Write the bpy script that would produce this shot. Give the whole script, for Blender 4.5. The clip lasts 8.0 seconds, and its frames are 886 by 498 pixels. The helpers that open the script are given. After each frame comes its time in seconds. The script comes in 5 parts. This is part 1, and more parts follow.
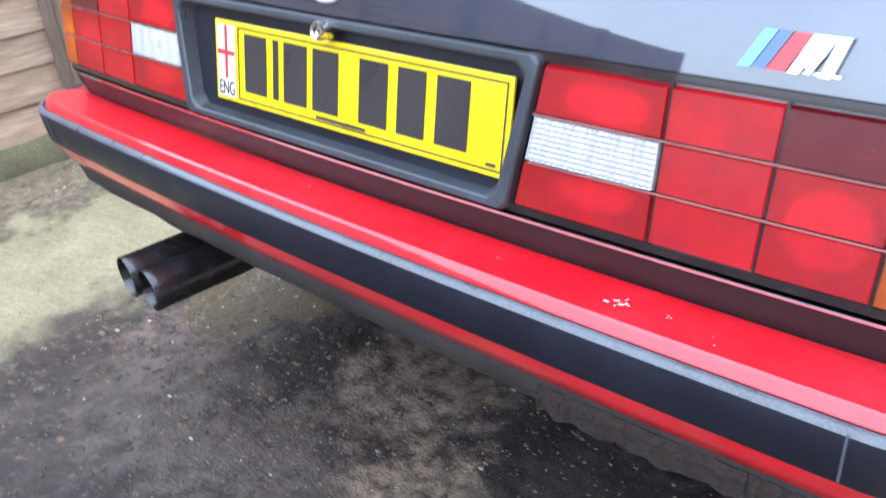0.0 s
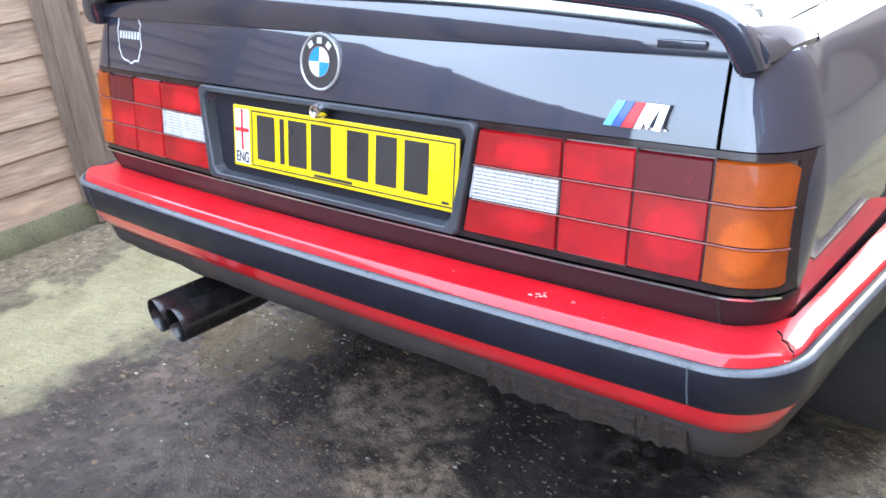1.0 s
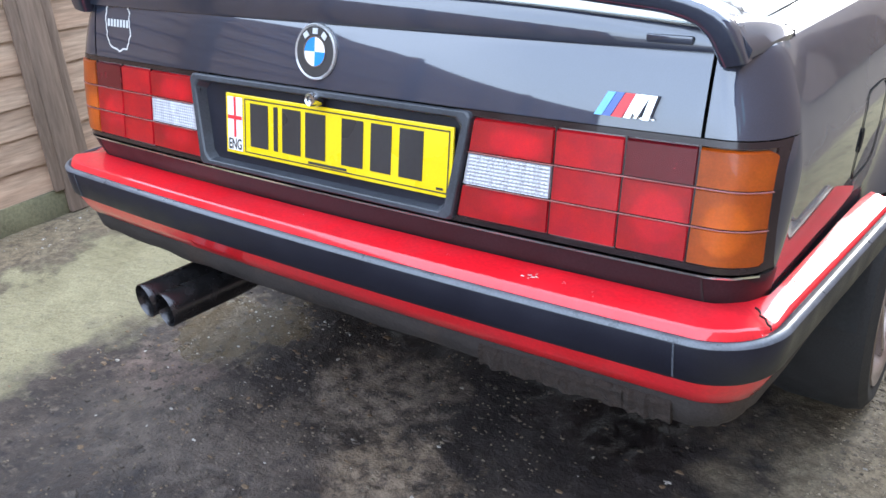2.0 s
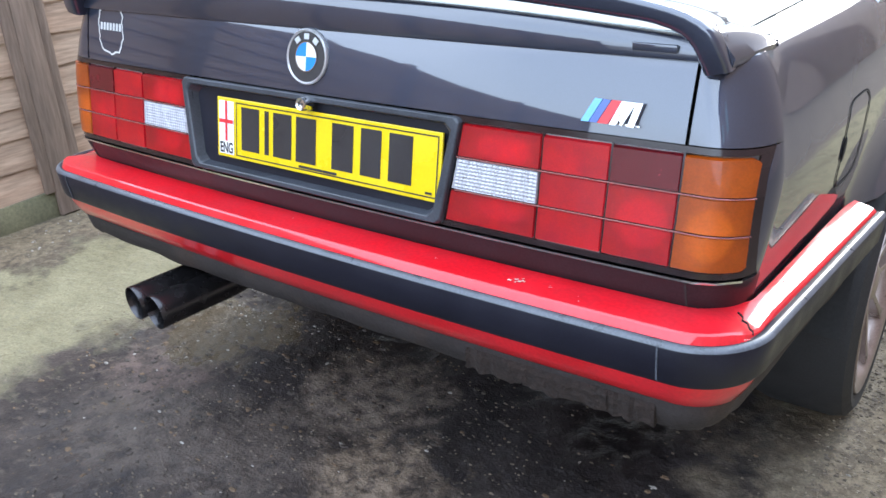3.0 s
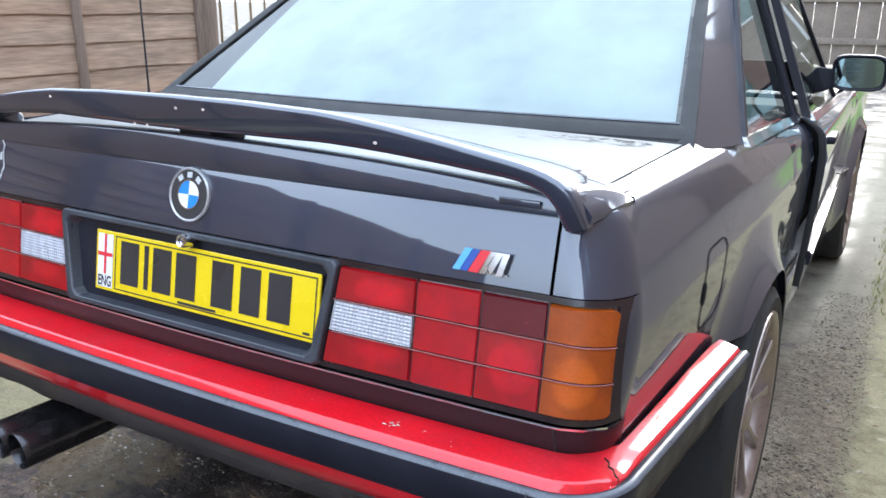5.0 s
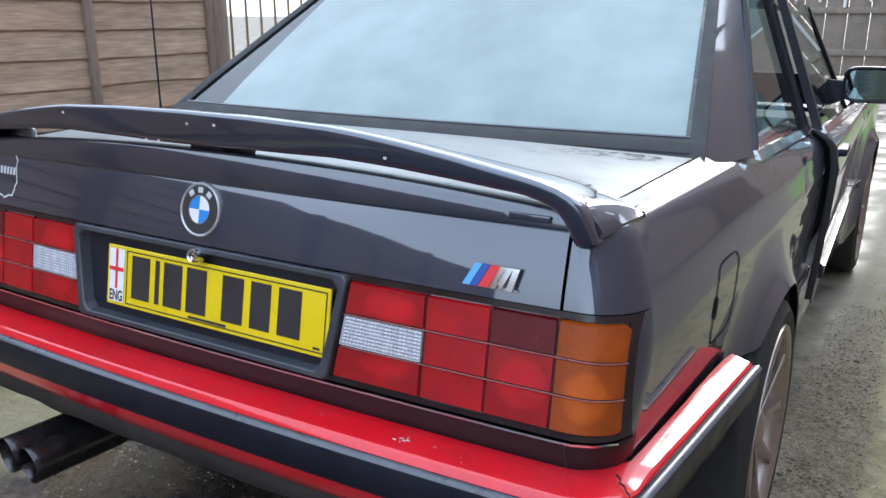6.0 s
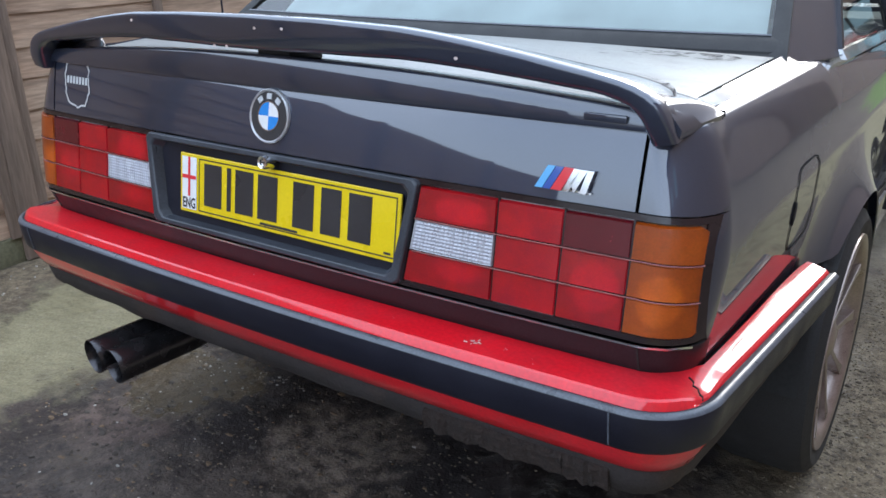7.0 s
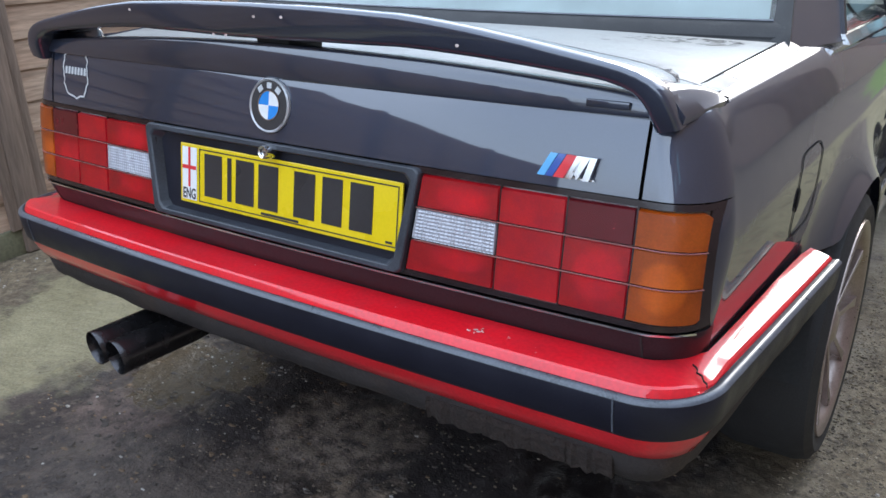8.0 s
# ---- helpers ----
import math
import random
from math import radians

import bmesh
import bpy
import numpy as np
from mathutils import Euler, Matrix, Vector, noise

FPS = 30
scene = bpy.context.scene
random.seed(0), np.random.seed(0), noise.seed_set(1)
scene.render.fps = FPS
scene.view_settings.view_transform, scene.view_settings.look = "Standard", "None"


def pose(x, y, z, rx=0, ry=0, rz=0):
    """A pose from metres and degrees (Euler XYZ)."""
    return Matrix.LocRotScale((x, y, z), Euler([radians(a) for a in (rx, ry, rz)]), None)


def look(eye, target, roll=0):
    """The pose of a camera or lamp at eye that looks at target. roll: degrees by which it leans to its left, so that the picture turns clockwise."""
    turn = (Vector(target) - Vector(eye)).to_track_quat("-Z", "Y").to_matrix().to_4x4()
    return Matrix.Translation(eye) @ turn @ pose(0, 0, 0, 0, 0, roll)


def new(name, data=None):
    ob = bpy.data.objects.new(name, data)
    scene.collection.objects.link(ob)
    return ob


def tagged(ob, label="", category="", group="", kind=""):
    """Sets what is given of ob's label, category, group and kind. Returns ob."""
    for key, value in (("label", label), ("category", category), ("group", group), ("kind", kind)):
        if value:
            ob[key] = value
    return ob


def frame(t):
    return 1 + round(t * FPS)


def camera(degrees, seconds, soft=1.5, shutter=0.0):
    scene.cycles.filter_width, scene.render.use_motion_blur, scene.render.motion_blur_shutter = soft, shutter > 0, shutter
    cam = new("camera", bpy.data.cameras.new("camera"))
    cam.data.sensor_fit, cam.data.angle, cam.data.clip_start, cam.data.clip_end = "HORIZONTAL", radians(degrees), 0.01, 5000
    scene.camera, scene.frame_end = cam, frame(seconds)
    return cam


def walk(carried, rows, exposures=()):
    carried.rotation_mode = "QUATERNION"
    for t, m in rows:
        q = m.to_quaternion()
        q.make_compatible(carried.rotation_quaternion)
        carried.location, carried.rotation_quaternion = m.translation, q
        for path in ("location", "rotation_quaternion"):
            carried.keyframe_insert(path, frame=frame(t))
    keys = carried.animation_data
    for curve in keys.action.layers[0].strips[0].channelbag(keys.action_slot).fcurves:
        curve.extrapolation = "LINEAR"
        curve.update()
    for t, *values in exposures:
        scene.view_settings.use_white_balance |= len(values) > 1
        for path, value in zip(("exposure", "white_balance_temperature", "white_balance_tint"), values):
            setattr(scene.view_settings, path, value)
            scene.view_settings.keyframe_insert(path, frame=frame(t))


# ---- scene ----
cam = camera(57.0, 8.0, shutter=0.4)
PATH = [
    (0, (0.779, -0.541, 1.077), (-0.336, 0.684, 0.145), -3.5),
    (0.2, (0.814, -0.583, 1.120), (-0.301, 0.669, 0.225), -5.0),
    (0.3, (0.851, -0.601, 1.128), (-0.306, 0.652, 0.292), -4.3),
    (0.5, (0.921, -0.667, 1.148), (-0.222, 0.621, 0.344), -4.9),
    (0.7, (0.967, -0.715, 1.155), (-0.196, 0.547, 0.340), -5.6),
    (1, (1.001, -0.771, 1.159), (-0.120, 0.548, 0.375), -4.7),
    (1.5, (0.990, -0.825, 1.172), (-0.065, 0.532, 0.364), -4.0),
    (3, (1.005, -0.852, 1.172), (-0.027, 0.534, 0.381), -2.7),
    (3.2, (1.010, -0.848, 1.189), (-0.004, 0.540, 0.379), -2.3),
    (3.3, (1.017, -0.844, 1.196), (0.026, 0.571, 0.404), -1.5),
    (3.5, (1.031, -0.837, 1.210), (0.147, 0.676, 0.474), 0.2),
    (4, (1.054, -0.826, 1.215), (0.182, 0.721, 0.540), -0.9),
    (4.5, (1.051, -0.818, 1.217), (0.184, 0.733, 0.545), -0.3),
    (5, (1.048, -0.820, 1.219), (0.142, 0.756, 0.667), 0.3),
    (5.2, (1.051, -0.816, 1.226), (0.126, 0.750, 0.676), 0.0),
    (6.3, (1.042, -0.820, 1.217), (0.107, 0.751, 0.698), -0.1),
    (6.5, (1.038, -0.822, 1.211), (0.077, 0.702, 0.610), -0.9),
    (6.7, (1.038, -0.825, 1.208), (0.051, 0.649, 0.528), -1.4),
    (7, (1.029, -0.830, 1.202), (0.020, 0.618, 0.497), -1.5),
    (7.5, (1.023, -0.832, 1.198), (0.013, 0.599, 0.461), -1.4),
    (8, (1.024, -0.829, 1.199), (0.020, 0.611, 0.472), -1.9),
]
EXPOSURES = [(0, 2.0), (0.5, 2.05), (1.0, 1.95), (1.5, 1.7), (3.0, 1.55), (3.5, 1.53), (4.5, 1.33), (5.2, 1.25), (6.3, 0.74), (6.7, 0.76), (8, 0.82)]
walk(cam, [(t, look(eye, target, roll)) for t, eye, target, roll in PATH], EXPOSURES)

# ---------- world and light ----------
world = bpy.data.worlds.new("sky")
scene.world = world
world.use_nodes = True
wn = world.node_tree.nodes
sky = wn.new("ShaderNodeTexSky")
sky.sky_type, sky.sun_disc = "NISHITA", False
sky.sun_elevation, sky.sun_rotation = radians(27), radians(-4)
sky.dust_density = 4.0
clear = wn["Background"]
clear.inputs["Strength"].default_value = 0.22
world.node_tree.links.new(sky.outputs["Color"], clear.inputs["Color"])
cloud = wn.new("ShaderNodeBackground")
cloud.inputs["Color"].default_value, cloud.inputs["Strength"].default_value = (0.745, 0.905, 1.145, 1), 1.70
puffs = wn.new("ShaderNodeTexNoise")
puffs.inputs["Scale"].default_value, puffs.inputs["Detail"].default_value = 2.2, 6
cover = wn.new("ShaderNodeMapRange")
cover.inputs["From Min"].default_value, cover.inputs["From Max"].default_value = 0.40, 0.60
cover.inputs["To Min"].default_value = 0.70
world.node_tree.links.new(wn.new("ShaderNodeTexCoord").outputs["Generated"], puffs.inputs["Vector"])
world.node_tree.links.new(puffs.outputs["Fac"], cover.inputs["Value"])
veil = wn.new("ShaderNodeMixShader")
world.node_tree.links.new(cover.outputs["Result"], veil.inputs["Fac"])
world.node_tree.links.new(clear.outputs[0], veil.inputs[1])
world.node_tree.links.new(cloud.outputs[0], veil.inputs[2])
world.node_tree.links.new(veil.outputs[0], wn["World Output"].inputs["Surface"])
sun_data = bpy.data.lights.new("sun", "SUN")
sun_data.energy, sun_data.angle, sun_data.color = 1.6, radians(26), (1.0, 0.98, 0.95)
sun = new("sun", sun_data)
sun.matrix_world = look((-0.75, 10.4, 5.3), (0, 0, 0))


# ---------- materials ----------
def mat(name, base, rough=0.5, metal=0.0, coat=0.0, var=0.15, scale=8.0, fine=120.0, bump=0.0, bump_scale=200.0, rvar=0.1, second=None, second_at=0.55, second_soft=0.12, trans=0.0, ior=1.45, coat_rough=0.03, spec=0.5, coat_ior=1.5, stretch=None):
    """A procedural surface: base colour with broad and fine variation, an optional second colour in patches, and relief."""
    m = bpy.data.materials.new(name)
    m.use_nodes = True
    nt = m.node_tree
    n, ln = nt.nodes, nt.links
    b = n["Principled BSDF"]
    geo = n.new("ShaderNodeNewGeometry")
    place = geo.outputs["Position"]
    if stretch:
        sc = n.new("ShaderNodeVectorMath")
        sc.operation = "MULTIPLY"
        sc.inputs[1].default_value = stretch
        ln.new(place, sc.inputs[0])
        place = sc.outputs[0]
    big = n.new("ShaderNodeTexNoise")
    big.inputs["Scale"].default_value, big.inputs["Detail"].default_value = scale, 5
    small = n.new("ShaderNodeTexNoise")
    small.inputs["Scale"].default_value, small.inputs["Detail"].default_value = fine, 4
    for t in (big, small):
        ln.new(place, t.inputs["Vector"])
    mixn = n.new("ShaderNodeMath")
    mixn.operation = "ADD"
    ln.new(big.outputs["Fac"], mixn.inputs[0])
    ln.new(small.outputs["Fac"], mixn.inputs[1])
    mr = n.new("ShaderNodeMapRange")
    mr.inputs["From Min"].default_value, mr.inputs["From Max"].default_value = 0.7, 1.3
    mr.inputs["To Min"].default_value, mr.inputs["To Max"].default_value = 1 - var, 1 + var
    ln.new(mixn.outputs[0], mr.inputs["Value"])
    colour = n.new("ShaderNodeMix")
    colour.data_type, colour.blend_type = "RGBA", "MULTIPLY"
    colour.inputs["Factor"].default_value = 1.0
    colour.inputs["A"].default_value = (*base, 1)
    if second:
        patch = n.new("ShaderNodeTexNoise")
        patch.inputs["Scale"].default_value, patch.inputs["Detail"].default_value, patch.inputs["Roughness"].default_value = scale * 0.6, 8, 0.65
        ln.new(place, patch.inputs["Vector"])
        pr = n.new("ShaderNodeMapRange")
        pr.inputs["From Min"].default_value, pr.inputs["From Max"].default_value = second_at - second_soft, second_at + second_soft
        ln.new(patch.outputs["Fac"], pr.inputs["Value"])
        two = n.new("ShaderNodeMix")
        two.data_type = "RGBA"
        two.inputs["A"].default_value, two.inputs["B"].default_value = (*base, 1), (*second, 1)
        ln.new(pr.outputs["Result"], two.inputs["Factor"])
        ln.new(two.outputs["Result"], colour.inputs["A"])
    ln.new(mr.outputs["Result"], colour.inputs["B"])
    ln.new(colour.outputs["Result"], b.inputs["Base Color"])
    rr = n.new("ShaderNodeMapRange")
    rr.inputs["From Min"].default_value, rr.inputs["From Max"].default_value = 0.3, 0.7
    rr.inputs["To Min"].default_value, rr.inputs["To Max"].default_value = max(0.0, rough - rvar), min(1.0, rough + rvar)
    ln.new(big.outputs["Fac"], rr.inputs["Value"])
    ln.new(rr.outputs["Result"], b.inputs["Roughness"])
    b.inputs["Metallic"].default_value = metal
    b.inputs["Coat Weight"].default_value = coat
    b.inputs["Coat Roughness"].default_value = coat_rough
    b.inputs["Coat IOR"].default_value = coat_ior
    b.inputs["Transmission Weight"].default_value = trans
    b.inputs["IOR"].default_value = ior
    b.inputs["Specular IOR Level"].default_value = spec
    if bump:
        bt = n.new("ShaderNodeTexNoise")
        bt.inputs["Scale"].default_value, bt.inputs["Detail"].default_value = bump_scale, 6
        ln.new(place, bt.inputs["Vector"])
        bp = n.new("ShaderNodeBump")
        bp.inputs["Strength"].default_value, bp.inputs["Distance"].default_value = min(1.0, bump), 0.01
        ln.new(bt.outputs["Fac"], bp.inputs["Height"])
        ln.new(bp.outputs["Normal"], b.inputs["Normal"])
    return m


PAINT = mat("dark_grey_metallic_paint", (0.029, 0.037, 0.064), 0.40, 0.5, 1.0, 0.15, 5, 900, rvar=0.05, coat_rough=0.03, coat_ior=1.95, spec=0.2)
# darker copy of PAINT that holds the rear panel's shade in its colour
SHADEDPAINT = mat("shaded_panel_paint", (0.020, 0.018, 0.022), 0.5, 0.2, 0.35, 0.3, 12, 300, rvar=0.1, coat_rough=0.12, coat_ior=1.5, spec=0.2)
DEWPAINT = mat("dew_covered_paint", (0.15, 0.16, 0.158), 0.55, 0.2, 0.7, 0.4, 7, 190, 0.3, 190, rvar=0.15, coat_rough=0.28, coat_ior=1.5, second=(0.075, 0.080, 0.080), second_at=0.54, second_soft=0.08, stretch=(1, 2.2, 1))
DIRTSTREAK = mat("dirty_dew_streak", (0.035, 0.034, 0.032), 0.6, 0, 0, 0.4, 60, 300, 0.2, 300, spec=0.2)
RED = mat("red_bumper_paint", (0.72, 0.006, 0.016), 0.45, 0, 0.9, 0.14, 9, 160, rvar=0.1, coat_rough=0.07, coat_ior=1.6, spec=0.2, second=(0.62, 0.02, 0.032), second_at=0.56, second_soft=0.12)
SURROUND = mat("dark_grey_plate_plastic", (0.040, 0.045, 0.056), 0.42, 0, 0.2, 0.3, 14, 260, 0.06, 500)
SMOKE = mat("smoky_light_housing", (0.018, 0.010, 0.011), 0.2, 0, 0.3, 0.3, 20, 200)
TRIM = mat("black_plastic_trim", (0.012, 0.012, 0.020), 0.42, 0, 0, 0.25, 12, 300, 0.05, 600, spec=0.34)
RUBBER = mat("black_rubber", (0.016, 0.016, 0.017), 0.65, 0, 0, 0.3, 20, 300, 0.1, 500)
VALANCE = mat("dirty_grey_valance", (0.030, 0.024, 0.023), 0.75, 0, 0, 0.35, 14, 200, 0.3, 150, second=(0.055, 0.035, 0.026), second_at=0.62)
RUST = mat("torn_rusty_filler", (0.024, 0.016, 0.013), 0.9, 0, 0, 0.5, 60, 300, 0.8, 120)
LIP = mat("pale_strip_lip", (0.075, 0.083, 0.10), 0.35, 0, 0.3, 0.3, 30, 300)
CHROME = mat("chrome", (0.75, 0.76, 0.78), 0.12, 1.0, 0, 0.05)
ALLOY = mat("brake_dusted_alloy", (0.31, 0.25, 0.225), 0.35, 0.8, 0.3, 0.2, 25, 300)
TYRE = mat("tyre_rubber", (0.02, 0.019, 0.019), 0.75, 0, 0, 0.35, 25, 300, 0.15, 300)
PIPE = mat("black_tailpipe_metal", (0.065, 0.062, 0.066), 0.24, 0.85, 0, 0.3, 30, 200, 0.05, 300)
SOOT = mat("soot", (0.006, 0.006, 0.006), 0.95, 0, 0, 0.2)
YELLOW = mat("yellow_plate_acrylic", (0.78, 0.56, 0.008), 0.3, 0, 0.5, 0.05, 10, 200)
INK = mat("plate_black", (0.03, 0.028, 0.03), 0.35, 0, 0.4, 0.1)
WHITE = mat("white_print", (0.78, 0.77, 0.76), 0.35, 0, 0.4, 0.05)
FLAGRED = mat("red_print", (0.7, 0.03, 0.04), 0.35, 0, 0.4, 0.05)
STICKER = mat("pale_vinyl", (0.55, 0.56, 0.57), 0.45, 0, 0, 0.08)
BLUE = mat("blue_enamel", (0.02, 0.24, 0.66), 0.2, 0, 0.8, 0.05)
NAVY = mat("navy_enamel", (0.03, 0.09, 0.36), 0.2, 0, 0.8, 0.05)
LIGHTBLUE = mat("light_blue_enamel", (0.12, 0.42, 0.75), 0.2, 0, 0.8, 0.05)
LENSRED = mat("red_lens", (0.84, 0.001, 0.006), 0.42, 0, 0.4, 0.12, 30, 420, trans=0.7, rvar=0.02, spec=0.2, second=(0.60, 0.001, 0.010), second_at=0.5, second_soft=0.16)
LENSDARK = mat("dark_red_lens", (0.15, 0.002, 0.007), 0.26, 0, 0.4, 0.10, 26, 420, trans=0.5, rvar=0.02)
AMBER = mat("amber_lens", (0.78, 0.125, 0.001), 0.42, 0, 0.4, 0.14, 30, 300, trans=0.7, rvar=0.02, spec=0.2, second=(0.62, 0.09, 0.001), second_at=0.5, second_soft=0.16)
BRIGHTREF = mat("bright_bulb_reflector", (0.93, 0.93, 0.93), 0.5, 0.0, 0, 0.03, 40, 300)
REFLECTOR = mat("satin_lamp_reflector", (0.34, 0.34, 0.34), 0.6, 0.0, 0, 0.05, 40, 300)
REFLEX = mat("dull_reflex_grid", (0.50, 0.50, 0.50), 0.6, 0.1, 0, 0.1, 40, 500)
RIB = mat("lens_rib_plastic", (0.30, 0.12, 0.11), 0.25, 0, 0.6, 0.1)
CLEARLENS = mat("ribbed_clear_lens", (0.42, 0.42, 0.46), 0.25, 0.2, 1.0, 0.1, 20, 300)


def pane(name, tint):
    """Thin clear glass: what lies behind, tinted, under a mirror gloss."""
    m = bpy.data.materials.new(name)
    m.use_nodes = True
    n, ln = m.node_tree.nodes, m.node_tree.links
    n.remove(n["Principled BSDF"])
    clear_bsdf, gloss, fres, both = n.new("ShaderNodeBsdfTransparent"), n.new("ShaderNodeBsdfGlossy"), n.new("ShaderNodeFresnel"), n.new("ShaderNodeMixShader")
    clear_bsdf.inputs["Color"].default_value = (*tint, 1)
    gloss.inputs["Roughness"].default_value = 0.015
    fres.inputs["IOR"].default_value = 1.62
    ln.new(fres.outputs[0], both.inputs["Fac"])
    ln.new(clear_bsdf.outputs[0], both.inputs[1])
    ln.new(gloss.outputs[0], both.inputs[2])
    ln.new(both.outputs[0], n["Material Output"].inputs["Surface"])
    return m


GLASS = pane("tinted_glass", (0.69, 0.77, 0.76))
MIST = mat("condensation", (0.74, 0.775, 0.77), 0.35, 0, 0, 0.16, 2.5, 9, trans=0.30, rvar=0.03, ior=1.2)
CABIN = mat("grey_cabin_cloth", (0.24, 0.235, 0.215), 0.9, 0, 0, 0.2)
LINING = mat("pale_headlining_cloth", (0.52, 0.51, 0.48), 0.9, 0, 0, 0.1)
MIRROR = mat("mirror_glass", (0.13, 0.18, 0.18), 0.02, 1.0, 0, 0.0, rvar=0.0)
UNDER = mat("underseal", (0.02, 0.02, 0.02), 0.9, 0, 0, 0.3)
WOOD = mat("weathered_fence_wood", (0.40, 0.26, 0.18), 0.85, 0, 0, 0.35, 14, 110, 0.2, 120, second=(0.47, 0.345, 0.255), second_at=0.5, second_soft=0.16, stretch=(1, 0.09, 1))
POSTWOOD = mat("fence_post_wood", (0.22, 0.16, 0.125), 0.85, 0, 0, 0.3, 14, 110, 0.2, 120, stretch=(1, 1, 0.1))
MOSSWOOD = mat("mossy_gravel_board", (0.16, 0.15, 0.09), 0.9, 0, 0, 0.3, 7, 80, 0.3, 90)
STONE = mat("pale_gravel", (0.3, 0.28, 0.25), 0.85, 0, 0, 0.4, 30, 200)
LEAF = mat("dead_leaf", (0.13, 0.085, 0.05), 0.8, 0, 0, 0.4, 30, 200)
GRASS = mat("grass", (0.19, 0.21, 0.06), 0.8, 0, 0, 0.4, 3, 60)
BRICK = mat("house_brick", (0.235, 0.16, 0.128), 0.85, 0, 0, 0.3, 5, 60)
ROOF = mat("roof_tile", (0.09, 0.06, 0.05), 0.85, 0, 0, 0.3, 5, 40)
FAR_RED = mat("red_car_paint", (0.45, 0.02, 0.02), 0.3, 0, 1.0, 0.05)
GATEWOOD = mat("brown_gate_wood", (0.2, 0.16, 0.13), 0.8, 0, 0, 0.25, 5, 40)
PALEPAINT = mat("pale_painted_bar", (0.7, 0.7, 0.7), 0.5, 0, 0, 0.1)


# ---------- mesh helpers ----------
def finish(ob, smooth=True, angle=35):
    if smooth:
        for p in ob.data.polygons:
            p.use_smooth = True
        ob.data.set_sharp_from_angle(angle=radians(angle))
    return ob


def thicken(bm, d):
    """Gives an open sheet its thickness, inwards, with a rim."""
    bm.normal_update()
    fs, vs = list(bm.faces), list(bm.verts)
    rim = [l for f in fs for l in f.loops if len(l.edge.link_faces) == 1]
    rim = [(l.vert, l.link_loop_next.vert) for l in rim]
    inner = {v: bm.verts.new(v.co - v.normal * d) for v in vs}
    for f in fs:
        bm.faces.new([inner[v] for v in reversed(f.verts)])
    for a, b in rim:
        bm.faces.new((b, a, inner[a], inner[b]))


def part(name, bm, material, parent=None, label="", smooth=True, angle=35, solid=0.0, bevel=0.0):
    """Links a bmesh as one mesh object under a thing or a part."""
    me = bpy.data.meshes.new(name)
    if solid:
        thicken(bm, solid)
    bm.to_mesh(me)
    bm.free()
    me.materials.append(material)
    ob = new(name, me)
    if parent:
        ob.parent = parent
    finish(ob, smooth, angle)
    if bevel:
        w = ob.modifiers.new("edge", "BEVEL")
        w.width, w.segments, w.limit_method, w.angle_limit = bevel, 2, "ANGLE", radians(40)
    if label:
        tagged(ob, label)
    return ob


def grid(us, vs, f, flip=False, keep=None):
    """A sheet through the points f(u, v)."""
    bm = bmesh.new()
    vv = [[bm.verts.new(f(u, v)) for v in vs] for u in us]
    for i in range(len(us) - 1):
        for j in range(len(vs) - 1):
            if keep and not keep(0.5 * (us[i] + us[i + 1]), 0.5 * (vs[j] + vs[j + 1])):
                continue
            q = [vv[i][j], vv[i + 1][j], vv[i + 1][j + 1], vv[i][j + 1]]
            bm.faces.new(q[::-1] if flip else q)
    bmesh.ops.remove_doubles(bm, verts=bm.verts, dist=1e-6)
    return bm


def loft(sections, closed=True, caps=True):
    """A skin over rings of equally many points."""
    bm = bmesh.new()
    rings = [[bm.verts.new(p) for p in s] for s in sections]
    n = len(rings[0])
    for a, b in zip(rings, rings[1:]):
        for k in range(n if closed else n - 1):
            bm.faces.new((a[k], a[(k + 1) % n], b[(k + 1) % n], b[k]))
    if caps and closed:
        bm.faces.new(rings[0][::-1])
        bm.faces.new(rings[-1])
    bmesh.ops.recalc_face_normals(bm, faces=bm.faces)
    return bm


def box(x0, x1, y0, y1, z0, z1, bev=0.0, seg=2, bm=None, m=None):
    b = bmesh.new()
    bmesh.ops.create_cube(b, size=1, matrix=Matrix.LocRotScale(((x0 + x1) / 2, (y0 + y1) / 2, (z0 + z1) / 2), None, (abs(x1 - x0), abs(y1 - y0), abs(z1 - z0))))
    if bev:
        bmesh.ops.bevel(b, geom=b.edges[:], offset=bev, segments=seg, affect="EDGES", profile=0.5)
    if m:
        bmesh.ops.transform(b, matrix=m, verts=b.verts)
    if bm is None:
        return b
    me = bpy.data.meshes.new("tmp")
    b.to_mesh(me)
    b.free()
    bm.from_mesh(me)
    bpy.data.meshes.remove(me)
    return bm


def lathe(profile, steps, axis="Y"):
    """A turned shape: profile of (radius, along)."""
    secs = []
    for k in range(steps):
        a = 2 * math.pi * k / steps
        c, s = math.cos(a), math.sin(a)
        secs.append([(r * c, t, r * s) if axis == "Y" else ((t, r * c, r * s) if axis == "X" else (r * c, r * s, t)) for r, t in profile])
    bm = bmesh.new()
    rings = [[bm.verts.new(p) for p in s] for s in secs]
    for i in range(steps):
        a, b = rings[i], rings[(i + 1) % steps]
        for k in range(len(profile) - 1):
            bm.faces.new((a[k], a[k + 1], b[k + 1], b[k]))
    bmesh.ops.remove_doubles(bm, verts=bm.verts, dist=1e-6)
    bmesh.ops.recalc_face_normals(bm, faces=bm.faces)
    return bm


def lin(a, b, n):
    return [a + (b - a) * k / (n - 1) for k in range(n)]


